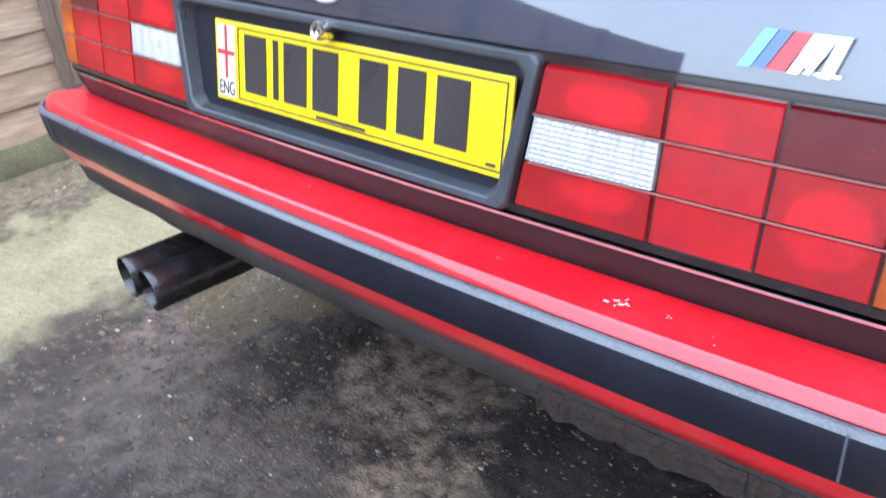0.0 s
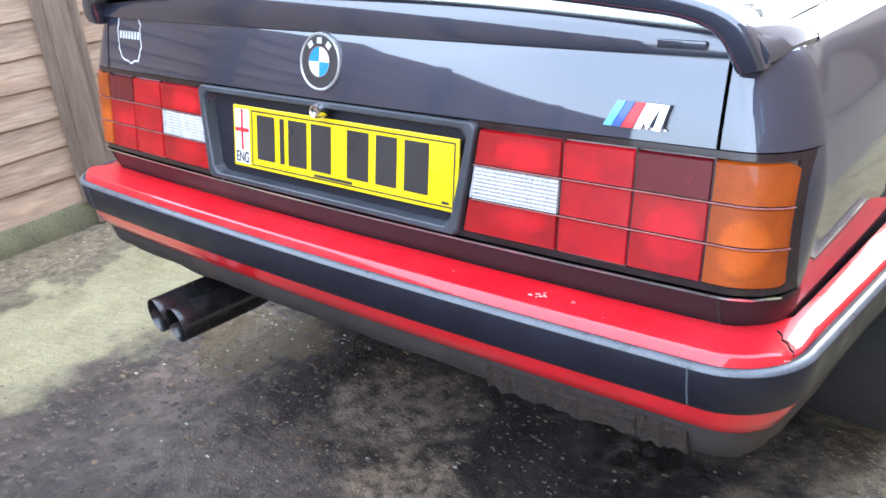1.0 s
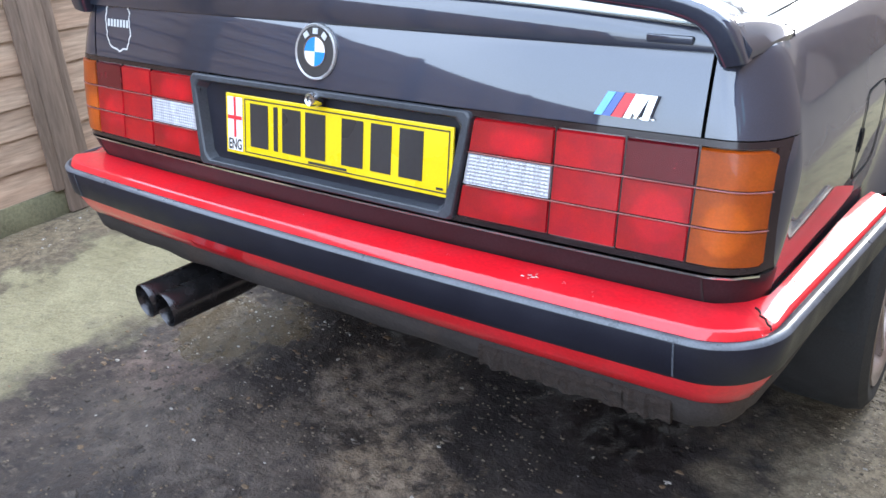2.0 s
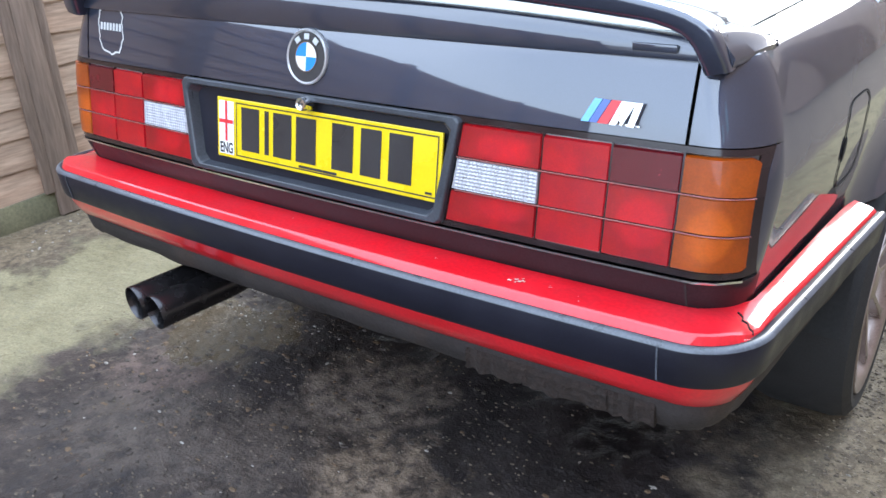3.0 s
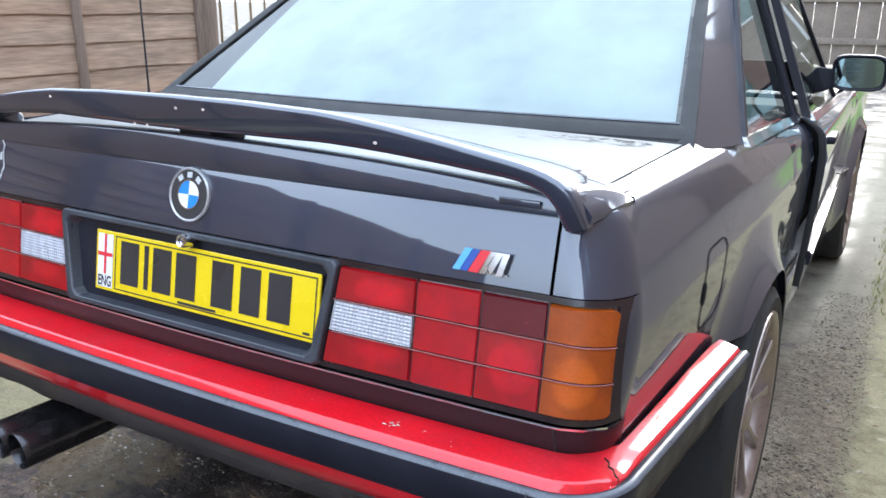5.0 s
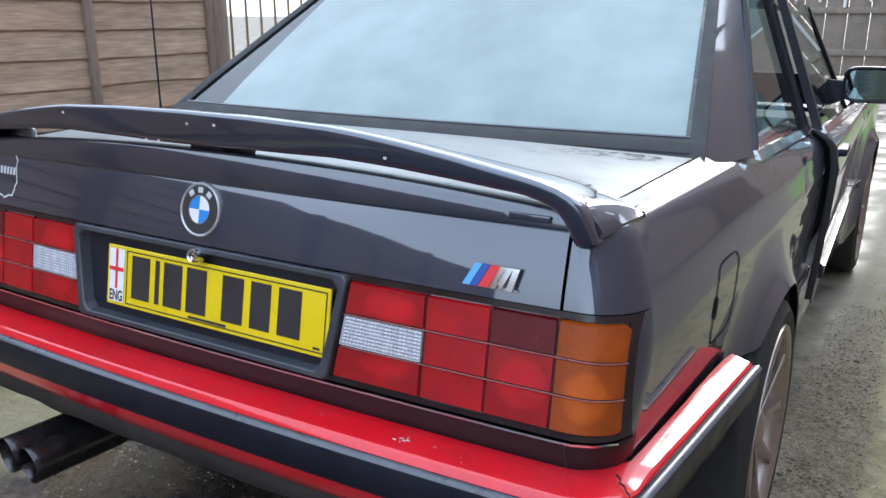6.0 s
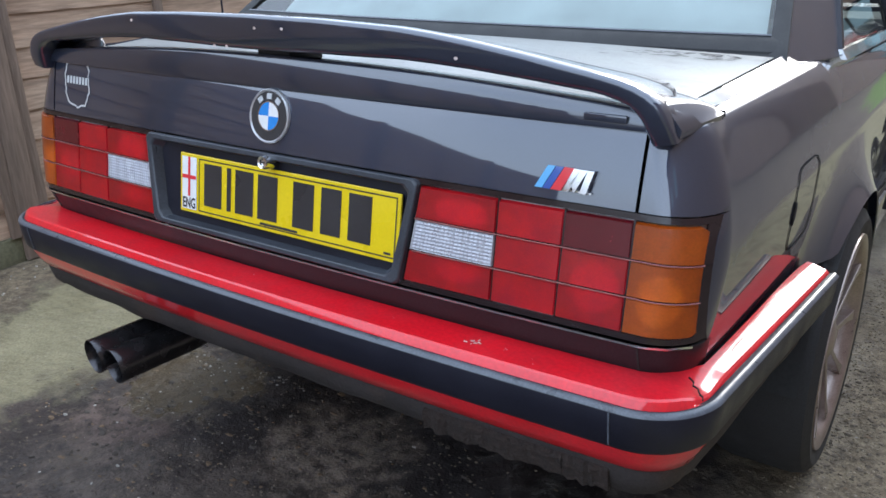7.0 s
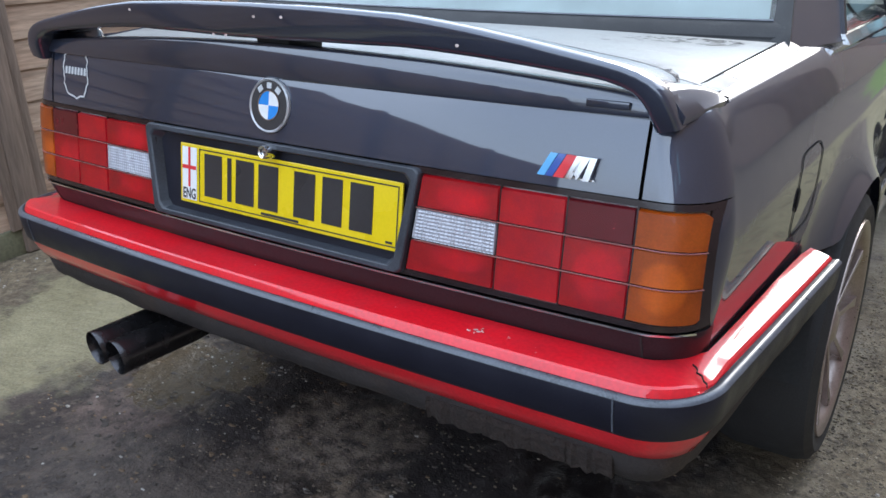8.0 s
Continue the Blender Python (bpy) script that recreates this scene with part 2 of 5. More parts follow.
def interp(x, pts):
    if x <= pts[0][0]:
        return pts[0][1]
    for (a, fa), (b, fb) in zip(pts, pts[1:]):
        if x <= b:
            return fa + (fb - fa) * (x - a) / (b - a)
    return pts[-1][1]


def curve(x, pts):
    """As interp, but with a smooth line through the points."""
    if x <= pts[0][0]:
        return pts[0][1]
    if x >= pts[-1][0]:
        return pts[-1][1]
    i = next(k for k in range(len(pts) - 1) if x <= pts[k + 1][0])
    slope = lambda k: (pts[k + 1][1] - pts[k][1]) / (pts[k + 1][0] - pts[k][0])
    tang = lambda k: slope(0) if k == 0 else slope(k - 1) if k == len(pts) - 1 else 0.5 * (slope(k - 1) + slope(k))
    (a, fa), (b, fb) = pts[i], pts[i + 1]
    w = b - a
    t = (x - a) / w
    return fa * (1 + 2 * t) * (1 - t) ** 2 + fb * t * t * (3 - 2 * t) + w * t * (1 - t) * (tang(i) * (1 - t) - tang(i + 1) * t)


def thing(name, label, category, at=(0, 0, 0), group=""):
    ob = new(name)
    ob.empty_display_size = 0.1
    ob.location = at
    return tagged(ob, label, category, group)


# ---------- the car's outer form ----------
# x to the right of its middle line, y forward, z up
WHEEL_R, TYRE_R, ARCH_R = 1.0, 0.30, 0.352
AXLE_F = WHEEL_R + 2.57
YB = [(0.585, 0.137), (0.60, 0.124), (0.62, 0.110), (0.66, 0.0955), (0.672, 0.0935), (0.70, 0.097), (0.80, 0.114), (0.85, 0.122), (0.90, 0.1335), (0.94, 0.1445), (0.955, 0.150), (0.968, 0.166), (0.976, 0.20)]
XS = [(0.18, 0.760), (0.30, 0.778), (0.45, 0.790), (0.62, 0.803), (0.70, 0.8085), (0.80, 0.811), (0.88, 0.799), (0.93, 0.783), (0.955, 0.770), (0.968, 0.757), (0.976, 0.735)]
XR = [(0.585, 0.742), (0.62, 0.750), (0.70, 0.7625), (0.80, 0.768), (0.85, 0.760), (0.90, 0.747), (0.94, 0.733), (0.955, 0.725), (0.968, 0.715), (0.976, 0.703)]
RC = 0.08
BOW = 0.018
DOOR_Y, HINGE_Y = 1.70, 3.00


def arch(y):
    """The lower edge of the flank: round the wheels, and the sill between."""
    low = 0.585 if y < WHEEL_R else 0.20
    for c in (WHEEL_R, AXLE_F):
        d = abs(y - c)
        if d < ARCH_R:
            low = max(low, 0.30 + math.sqrt(ARCH_R ** 2 - d * d))
    return low


def side_x(y, z):
    first = curve(z, YB) + BOW * ((curve(z, XR) - RC) / 0.72) ** 2 + RC
    f = 1 - (1 - min(1, max(0, (y - first) / 1.9))) ** 2
    x = curve(z, XR) * (1 - f) + curve(z, XS) * f
    for c in (WHEEL_R, AXLE_F):
        d = math.hypot(y - c, z - 0.30) - ARCH_R
        if -0.02 < d < 0.18 and z > 0.2:
            x += 0.048 * (1 - max(0, d) / 0.18) ** 2.6
    # the crease along the flank
    x += 0.004 * f * math.exp(-((z - 0.80) / 0.012) ** 2)
    return x


def outline(s, z):
    """The skin at height z: s 0 to 1 along the back, 1 to 2 round the corner."""
    g = 1 if s >= 0 else -1
    a = abs(s)
    yb, xs = curve(z, YB), curve(z, XR)
    xc = xs - RC
    x = min(a, 1) * xc
    y = yb + BOW * (x / 0.72) ** 2
    if a > 1:
        th = (a - 1) * math.pi / 2
        x, y = xc + RC * math.sin(th), y + RC * (1 - math.cos(th))
    return (g * x, y, z)


def back(x, z, out=0.0):
    """A point on the back of the car at x, pushed out by a few millimetres."""
    xc = curve(z, XR) - RC
    a = abs(x)
    if a <= xc:
        s = a / xc
    else:
        s = 1 + math.asin(min(1, (a - xc) / RC)) / (math.pi / 2)
    p = outline(s, z)
    th = max(0, s - 1) * math.pi / 2
    return ((p[0] + out * math.sin(th)) * (1 if x >= 0 else -1), p[1] - out * math.cos(th), z)


def lid_x(y, gap=0.0):
    return 0.659 + 0.033 * min(1, max(0, (y - 0.15) / 0.55)) + gap


car = thing("car", "dark grey two-door saloon car with red bumpers, boot spoiler", "car", (0.003, 0, 0))

# quarter panels: the corner above the lights and the flank to the door
for g in (1, -1):
    def corner(u, z, g=g):
        xc = curve(z, XR) - RC
        e = 0.664 if z > 0.8455 else 0.7575
        first = e / xc if xc > e else 1 + math.asin(min(1, (e - xc) / RC)) / (math.pi / 2)
        return outline(g * (first + (2 - first) * u), z)
    ystart = outline(2, 0.8)[1]

    def flank_rear(y, k, g=g):
        lo = arch(y)
        z = lo + (0.976 - lo) * k
        y0 = outline(2, z)[1]
        yy = y0 + (y - ystart) * (0.5 - y0) / (0.5 - ystart) if y < 0.5 else y
        return (g * side_x(yy, z), yy, z)

    def flank(y, k, g=g):
        lo = arch(y)
        z = lo + (0.976 - lo) * k
        return (g * side_x(y, z), y, z)

    def skin(u, k):
        return corner(u + 1, 0.585 + 0.391 * k) if u <= 0 else flank_rear(u, k)
    ks = sorted(lin(0, 0.9, 30) + [0.92, 0.94, 0.955, 0.97, 0.98, 0.99, 1.0] + [(z - 0.585) / 0.391 for z in (0.6685, 0.8445, 0.8465)])
    ys = lin(ystart, 0.5, 14)[1:-1] + lin(0.5, WHEEL_R - ARCH_R, 6)[:-1] + [WHEEL_R - ARCH_R * math.cos(a) for a in lin(0, math.pi, 40)] + lin(WHEEL_R + ARCH_R + 0.001, DOOR_Y - 0.005, 5)

    def solid_skin(u, k):
        z = 0.585 + 0.391 * k
        return u > 0.1 or (z > 0.6685 and (abs(skin(u, k)[0]) > 0.7575 or not 0.8445 < z < 0.8465))
    part("quarter_panel", grid(lin(-1, -0.75, 6)[:-1] + lin(-0.75, 0, 22) + ys, ks, skin, flip=g < 0, keep=solid_skin), PAINT, car, solid=0.003)
    # shoulder between the flank and the boot lid
    part("shoulder", grid(lin(0.215, DOOR_Y - 0.005, 14), lin(0, 1, 4), lambda y, k, g=g: (g * (side_x(y, 0.976) * (1 - k) + lid_x(y, 0.007) * k), y, 0.976 + (0.004 + 0.013 * min(1, max(0, (y - 0.2) / 0.5))) * k), flip=g < 0), PAINT, car, solid=0.003)
    fy = lin(HINGE_Y + 0.01, AXLE_F - ARCH_R, 6)[:-1] + [AXLE_F - ARCH_R * math.cos(a) for a in lin(0, math.pi, 24)] + [4.05]
    part("front_wing", grid(fy, ks, flank, flip=g < 0), PAINT, car, solid=0.003)

# panel below the lights, its shade put into a darker, duller paint
part("rear_panel", grid(lin(-2, 2, 60), lin(0.585, 0.668, 9), outline), SHADEDPAINT, car, "dark panel under the lights, its shade put into the paint", solid=0.003)
part("rear_panel_backing", grid(lin(-1.9, 1.9, 40), lin(0.60, 0.86, 6), lambda s, z: (outline(s, z)[0] * 0.97, outline(s, z)[1] + 0.035, z)), UNDER, car)
strip = part("light_trim", loft([[back(x, 0.668, 0.001), back(x, 0.668, 0.005), back(x, 0.6715, 0.005), back(x, 0.6715, 0.001)] for x in lin(-0.745, 0.745, 60)]), CHROME, car, "thin bright trim strip under the lights")

# boot lid: back face and deck
lid = part("boot_lid", grid(lin(-0.659, 0.659, 50), lin(0.846, 0.955, 12) + [0.962, 0.968, 0.973, 0.976], lambda x, z: back(x, z), flip=False), PAINT, car, solid=0.003)
part("lid_top", grid(lin(-1, 1, 30), lin(0, 1, 12), lambda u, k: (u * lid_x(0.2 + 0.46 * k), 0.2 + BOW * u * u * (1 - k) + k * (0.66 - 0.2) - 0.03 * (1 - u * u) * k, 0.978 + 0.014 * k + 0.012 * (1 - u * u) * min(1, k * 3))), DEWPAINT, car, solid=0.003)

for g in (1, -1):
    part("lid_gap", loft([[(g * lid_x(y, o), y, 0.9775 + 0.014 * min(1, max(0, (y - 0.2) / 0.5)) + h) for o, h in ((-0.003, -0.012), (-0.003, -0.0035), (0.010, -0.0035), (0.010, -0.012))] for y in lin(0.20, 0.67, 9)]), SOOT, lid, "dark gap beside the boot lid")

# ---------- lights ----------
ZL = [0.680, 0.7325, 0.785, 0.838]
COLS = [0.325, 0.460, 0.563, 0.661, 0.7495]
BOWLS = [(0, 1, 2, 0.018), (0, 2, 3, 0.020), (0, 0, 1, 0.020), (1, 0, 3, 0.005), (2, 0, 2, 0.020), (2, 2, 3, 0.008), (3, 0, 2, 0.020), (3, 2, 3, 0.020)]
for g in (1, -1):
    ug = sorted([0.305, 0.757] + [c + d for c in COLS[1:4] for d in (-0.0014, 0.0014)] + [0.322, 0.7465] + lin(0.69, 0.74, 6))
    vg = sorted([0.674, 0.6825, 0.8365, 0.845] + [z + d for z in (0.7337, 0.7839) for d in (-0.0012, 0.0012)])

    def rim(u, v):
        return u < 0.322 or u > 0.7465 or v < 0.6825 or v > 0.8365 or any(abs(u - c) < 0.0015 for c in COLS[1:4]) or any(abs(v - z) < 0.0013 for z in (0.7337, 0.7839))
    light = part("rear_light", grid(ug, vg, lambda x, z, g=g: back(g * (x - (0.020 * (0.838 - z) / 0.158 if x < 0.33 else 0)), z, 0.0008), flip=g < 0, keep=rim), SMOKE, car, "large tail light in red, amber and clear plastic", solid=0.004)
    for c, r0, r1, deep in BOWLS:
        x0, x1, z0, z1 = (COLS[c] if c else 0.303), COLS[c + 1], ZL[r0], ZL[r1]

        def bowl(u, v, g=g, x0=x0, x1=x1, z0=z0, z1=z1, deep=deep):
            d = 1.0 if deep > 0.01 else 0.5
            edge = min(u, 1 - u, v, 1 - v)
            return back(g * (x0 + (x1 - x0) * u), z0 + (z1 - z0) * v, -0.003 - (deep * d if edge > 0.001 else 0.0))
        part("reflector", grid([0, 0.004] + lin(0.03, 0.97, 21) + [0.996, 1], [0, 0.006] + lin(0.04, 0.96, 17) + [0.994, 1], bowl, flip=g < 0), REFLEX if deep < 0.01 else REFLECTOR, light)
    # bright bulb reflectors in front of the dull housing
    for cx, cz, rx, rz in ((0.392, 0.800, 0.046, 0.022), (0.392, 0.714, 0.046, 0.022), (0.612, 0.731, 0.037, 0.036), (0.704, 0.728, 0.034, 0.036)):
        part("bulb_reflector", grid([0.02, 0.3, 0.6, 0.85, 1.0], lin(0, 2 * math.pi, 25), lambda r, a, g=g, cx=cx, cz=cz, rx=rx, rz=rz: back(g * (cx + rx * r * math.cos(a)), cz + rz * r * math.sin(a), -0.009 - 0.006 * r * r)), BRIGHTREF, light)
    for c in range(4):
        for r in range(3):
            mm = LENSRED
            if c == 3:
                mm = AMBER
            elif c == 0 and r == 1:
                mm = CLEARLENS
            elif c == 2 and r == 2:
                mm = LENSDARK
            x0, x1, z0, z1 = COLS[c] + 0.0012, COLS[c + 1] - 0.0012, ZL[r] + 0.0010, ZL[r + 1] - 0.0010
            ribbed = mm is CLEARLENS

            def lens_pt(u, v, g=g, ribbed=ribbed, x0=x0, x1=x1, z0=z0, z1=z1, c=c):
                xx = x0 + (x1 - x0) * u
                if c == 0:
                    xx -= 0.022 * (0.838 - (z0 + (z1 - z0) * v)) / 0.158 * (1 - u)
                zz = z0 + (z1 - z0) * v
                zz = 0.7595 + (zz - 0.7595) * 0.955
                if c == 3:
                    round_off = 0.012 * (1 - math.sqrt(max(0, 1 - max(0, (u - 0.84) / 0.16) ** 2)))
                    zz = max(zz, 0.6836 + round_off) if zz < 0.75 else min(zz, 0.8345 - round_off)
                edge = min(u, 1 - u, v, 1 - v)
                o = 0.004 if edge > 0 else -0.003
                if ribbed and edge > 0.03:
                    o += 0.0007 * math.cos(u * 44 * math.pi) + 0.0005 * math.cos(v * 18 * math.pi)
                return back(g * xx, zz, o)
            us = [0, 0.012] + lin(0.05, 0.95, 10 if c < 3 else 30) + [0.975, 0.988, 1]
            vs = [0, 0.03, 0.5, 0.97, 1]
            if ribbed:
                us, vs = [0, 0.012] + lin(0.03, 0.97, 89) + [0.988, 1], [0, 0.03] + lin(0.05, 0.95, 37) + [0.97, 1]
            part("lens", grid(us, vs, lens_pt, flip=g < 0), mm, light).visible_shadow = False
    for z in (0.7337, 0.7839):
        part("lens_rib", loft([[back(g * x, z - 0.0007, 0.003), back(g * x, z - 0.0004, 0.0052), back(g * x, z + 0.0004, 0.0052), back(g * x, z + 0.0007, 0.003)] for x in lin(0.318, 0.7485, 40)]), RIB, light)

# ---------- number plate and its recess ----------
def ring(w0, w1, z0, z1, y, cut=0.02):
    return [(-w0 + cut, y, z0), (w0 - cut, y, z0), (w0, y, z0 + cut), (w1, y, z1 - cut), (w1 - cut, y, z1), (-w1 + cut, y, z1), (-w1, y, z1 - cut), (-w0, y, z0 + cut)]


surround = part("plate_surround", loft([ring(0.300, 0.324, 0.674, 0.845, 0.004, 0.006), ring(0.299, 0.323, 0.675, 0.844, -0.006, 0.008), ring(0.284, 0.308, 0.684, 0.834, -0.006, 0.012), ring(0.279, 0.297, 0.689, 0.829, 0.014, 0.014)], caps=False), SURROUND, car, "dark grey plastic number plate recess", bevel=0.003)
bm = bmesh.new()
bm.faces.new([bm.verts.new(p) for p in ring(0.280, 0.298, 0.687, 0.831, 0.0135, 0.012)])
part("recess_back", bm, TRIM, surround)
PX0, PX1, PZ0, PZ1 = -0.230, 0.290, 0.7055, 0.8165
PY = 0.003
LEAN_BACK = pose(0, 0.106, 0.76, -10.2) @ pose(0, 0, -0.76)
surround.matrix_basis = LEAN_BACK
plate = part("number_plate", box(PX0, PX1, PY, PY + 0.005, PZ0, PZ1, 0.0015), YELLOW, car, "yellow rear number plate with a black border", smooth=False)
plate.matrix_basis = LEAN_BACK


def flat(name, pts, material, parent, y, depth=0.0006):
    """A thin printed or stuck shape in the x, z plane."""
    b = bmesh.new()
    f = b.faces.new([b.verts.new((x, y, z)) for x, z in pts])
    f.normal_update()
    if f.normal.y > 0:
        f.normal_flip()
    return part(name, b, material, parent, smooth=False)


def rect(x0, x1, z0, z1):
    return [(x0, z0), (x1, z0), (x1, z1), (x0, z1)]


fy = PY - 0.0008
sx0, sx1 = PX0 + 0.006, PX0 + 0.046
flat("flag_panel", rect(sx0, sx1, PZ0 + 0.006, PZ1 - 0.006), WHITE, plate, fy)
flat("flag_cross", rect((sx0 + sx1) / 2 - 0.003, (sx0 + sx1) / 2 + 0.003, PZ0 + 0.031, PZ1 - 0.006), FLAGRED, plate, fy - 0.0006)
flat("flag_cross", rect(sx0 + 0.001, sx1 - 0.001, PZ0 + 0.064, PZ0 + 0.071), FLAGRED, plate, fy - 0.0009)
txt = bpy.data.curves.new("country_code", "FONT")
txt.body, txt.size, txt.align_x, txt.offset = "ENG", 0.025, "CENTER", 0.0006
code = new("country_code", txt)
code.parent = plate
code.matrix_basis = pose((sx0 + sx1) / 2, fy - 0.0006, PZ0 + 0.009, 90, 0, 0) @ Matrix.Diagonal((0.72, 1.1, 1, 1))
txt.materials.append(INK)
bx0, bx1, bz0, bz1, bw = PX0 + 0.052, PX1 - 0.006, PZ0 + 0.006, PZ1 - 0.006, 0.0022
for q in (rect(bx0, bx1, bz0, bz0 + bw), rect(bx0, bx1, bz1 - bw, bz1), rect(bx0, bx0 + bw, bz0 + bw, bz1 - bw), rect(bx1 - bw, bx1, bz0 + bw, bz1 - bw)):
    flat("border_line", q, INK, plate, fy)
cz0, cz1 = PZ0 + 0.019, PZ0 + 0.098
for a, b in ((0.067, 0.114), (0.128, 0.139), (0.150, 0.196), (0.207, 0.255), (0.292, 0.340), (0.356, 0.400), (0.416, 0.464)):
    flat("character_bar", rect(PX0 + 0.0 + a, PX0 + b, cz0, cz1), INK, plate, fy)
flat("small_print_bar", rect(PX0 + 0.215, PX0 + 0.305, PZ0 + 0.0095, PZ0 + 0.014), INK, plate, fy - 0.0004)
flat("small_print_bar", rect(PX1 - 0.028, PX1 - 0.014, PZ0 + 0.011, PZ0 + 0.015), INK, plate, fy - 0.0004)

# ---------- badges ----------
def disc(r0, r1, a0, a1, n, cx, cz, y):
    b = bmesh.new()
    aa = lin(a0, a1, n)
    outer = [b.verts.new((cx + r1 * math.cos(a), y, cz + r1 * math.sin(a))) for a in aa]
    if r0 > 0:
        inner = [b.verts.new((cx + r0 * math.cos(a), y, cz + r0 * math.sin(a))) for a in aa]
        for k in range(n - 1):
            b.faces.new((outer[k], inner[k], inner[k + 1], outer[k + 1]))
    else:
        c = b.verts.new((cx, y, cz))
        for k in range(n - 1):
            b.faces.new((outer[k], c, outer[k + 1]))
    return b


SILVER = mat("satin_silver_rim", (0.72, 0.73, 0.75), 0.35, 0.45, 0, 0.05)
RZ, RR = 0.904, 0.046
roundel = part("round_badge", lathe([(0, -0.004), (RR - 0.0042, -0.004), (RR - 0.002, -0.0068), (RR, -0.0045), (RR, 0.006)], 48), SILVER, car, "round black badge with blue and white quarters in a chrome rim")
roundel.location = (0.004, 0.1345, RZ)
roundel.rotation_euler = (radians(-13), 0, 0)
part("badge_ring", disc(0, RR - 0.0044, 0, 2 * math.pi, 48, 0, 0, -0.0046), INK, roundel, smooth=False)
for k in range(4):
    part("badge_quarter", disc(0, 0.024, k * math.pi / 2, (k + 1) * math.pi / 2, 12, 0, 0, -0.0054), (WHITE, BLUE)[k % 2], roundel, smooth=False)
part("badge_line", disc(0.0235, 0.025, 0, 2 * math.pi, 48, 0, 0, -0.0058), CHROME, roundel, smooth=False)
for a in (128, 90, 52):
    w = part("badge_mark", box(-0.0055, 0.0055, -0.0062, -0.005, 0.0285, 0.038), STICKER, roundel, smooth=False)
    w.rotation_euler = (0, radians(90 - a), 0)

lock = part("boot_lock", lathe([(0, -0.006), (0.006, -0.006), (0.0065, -0.009), (0.0105, -0.010), (0.012, -0.006), (0.012, 0.012)], 28), CHROME, car, "chrome boot lock")
lock.location = (0.008, 0.109, 0.830)
lock.rotation_euler = (radians(-10), 0, 0)
part("keyhole", box(-0.004, 0.004, -0.0075, -0.0058, -0.0012, 0.0012), INK, lock, smooth=False)

badge = part("stripe_badge", box(0.535, 0.610, 0.0035, 0.0065, 0.8655, 0.8675), CHROME, car, "slanted badge in blue, red and chrome", smooth=False)
for x0, x1, mm in ((0.522, 0.534, LIGHTBLUE), (0.535, 0.547, NAVY), (0.548, 0.564, FLAGRED)):
    sh = 0.018
    part("badge_stripe", loft([[(x0, y, 0.865), (x1, y, 0.865), (x1 + sh, y, 0.897), (x0 + sh, y, 0.897)] for y in (-0.0015, 0.006)]), mm, badge, smooth=False)
for pts in ([(0.567, 0.865), (0.577, 0.865), (0.592, 0.897), (0.582, 0.897)], [(0.578, 0.877), (0.586, 0.865), (0.603, 0.897), (0.592, 0.897)], [(0.594, 0.865), (0.604, 0.865), (0.613, 0.897), (0.603, 0.897)]):
    part("badge_block", loft([[(x, y, z) for x, z in pts] for y in (-0.0025, 0.006)]), CHROME, badge, smooth=False)
badge.matrix_basis = pose(0.025, 0.1315, 0.876, -13) @ pose(0, 0, -0.88) @ Matrix.Diagonal((0.94, 1, 1, 1))

# outline sticker on the lid
rs = random.Random(4)
pts_o = []
for k in range(40):
    a = 2 * math.pi * k / 40
    rx, rz = 0.045 + rs.uniform(-0.003, 0.003), 0.050 + rs.uniform(-0.004, 0.004)
    sq = (abs(math.cos(a)) ** 3 + abs(math.sin(a)) ** 3) ** (-1 / 3)
    pts_o.append((-0.573 + rx * sq * math.cos(a) - 0.004 * math.sin(a), 0.912 + rz * sq * math.sin(a)))
bm = bmesh.new()
vo = [bm.verts.new(back(x, z, 0.0012)) for x, z in pts_o]
vi = [bm.verts.new(back(-0.573 + (x + 0.573) * 0.92, 0.912 + (z - 0.912) * 0.93, 0.0012)) for x, z in pts_o]
for k in range(40):
    bm.faces.new((vo[k], vo[(k + 1) % 40], vi[(k + 1) % 40], vi[k]))
sticker = part("outline_sticker", bm, STICKER, car, "pale outline sticker with a bar of small lettering", smooth=False)
for k in range(7):
    part("sticker_bar", grid([-0.611 + 0.0113 * k, -0.611 + 0.0113 * k + 0.0078], [0.909, 0.9235], lambda x, z: back(x, z, 0.0012)), STICKER, sticker, smooth=False)

# ---------- boot spoiler ----------
TOPZ = [(0, 1.074), (0.15, 1.0725), (0.30, 1.067), (0.36, 1.061), (0.42, 1.0535), (0.50, 1.041), (0.59, 1.025), (0.65, 1.013), (0.71, 1.0)]


# the blade's end bends down into a column: x and z of the outer line, front, tail, thickness, tail's depth
FIN = [(0.610, 1.0212, 0.1210, 0.277, 0.0262, 0.026), (0.632, 1.0165, 0.1216, 0.278, 0.0270, 0.026), (0.652, 1.0105, 0.1222, 0.275, 0.0285, 0.025), (0.669, 1.0025, 0.1230, 0.262, 0.0305, 0.022), (0.682, 0.9925, 0.1240, 0.225, 0.0325, 0.014), (0.6915, 0.9805, 0.1255, 0.175, 0.0335, 0.006), (0.698, 0.967, 0.1280, 0.172, 0.0345, 0.006), (0.703, 0.954, 0.1320, 0.172, 0.0345, 0.006), (0.706, 0.942, 0.1370, 0.172, 0.0345, 0.006)]


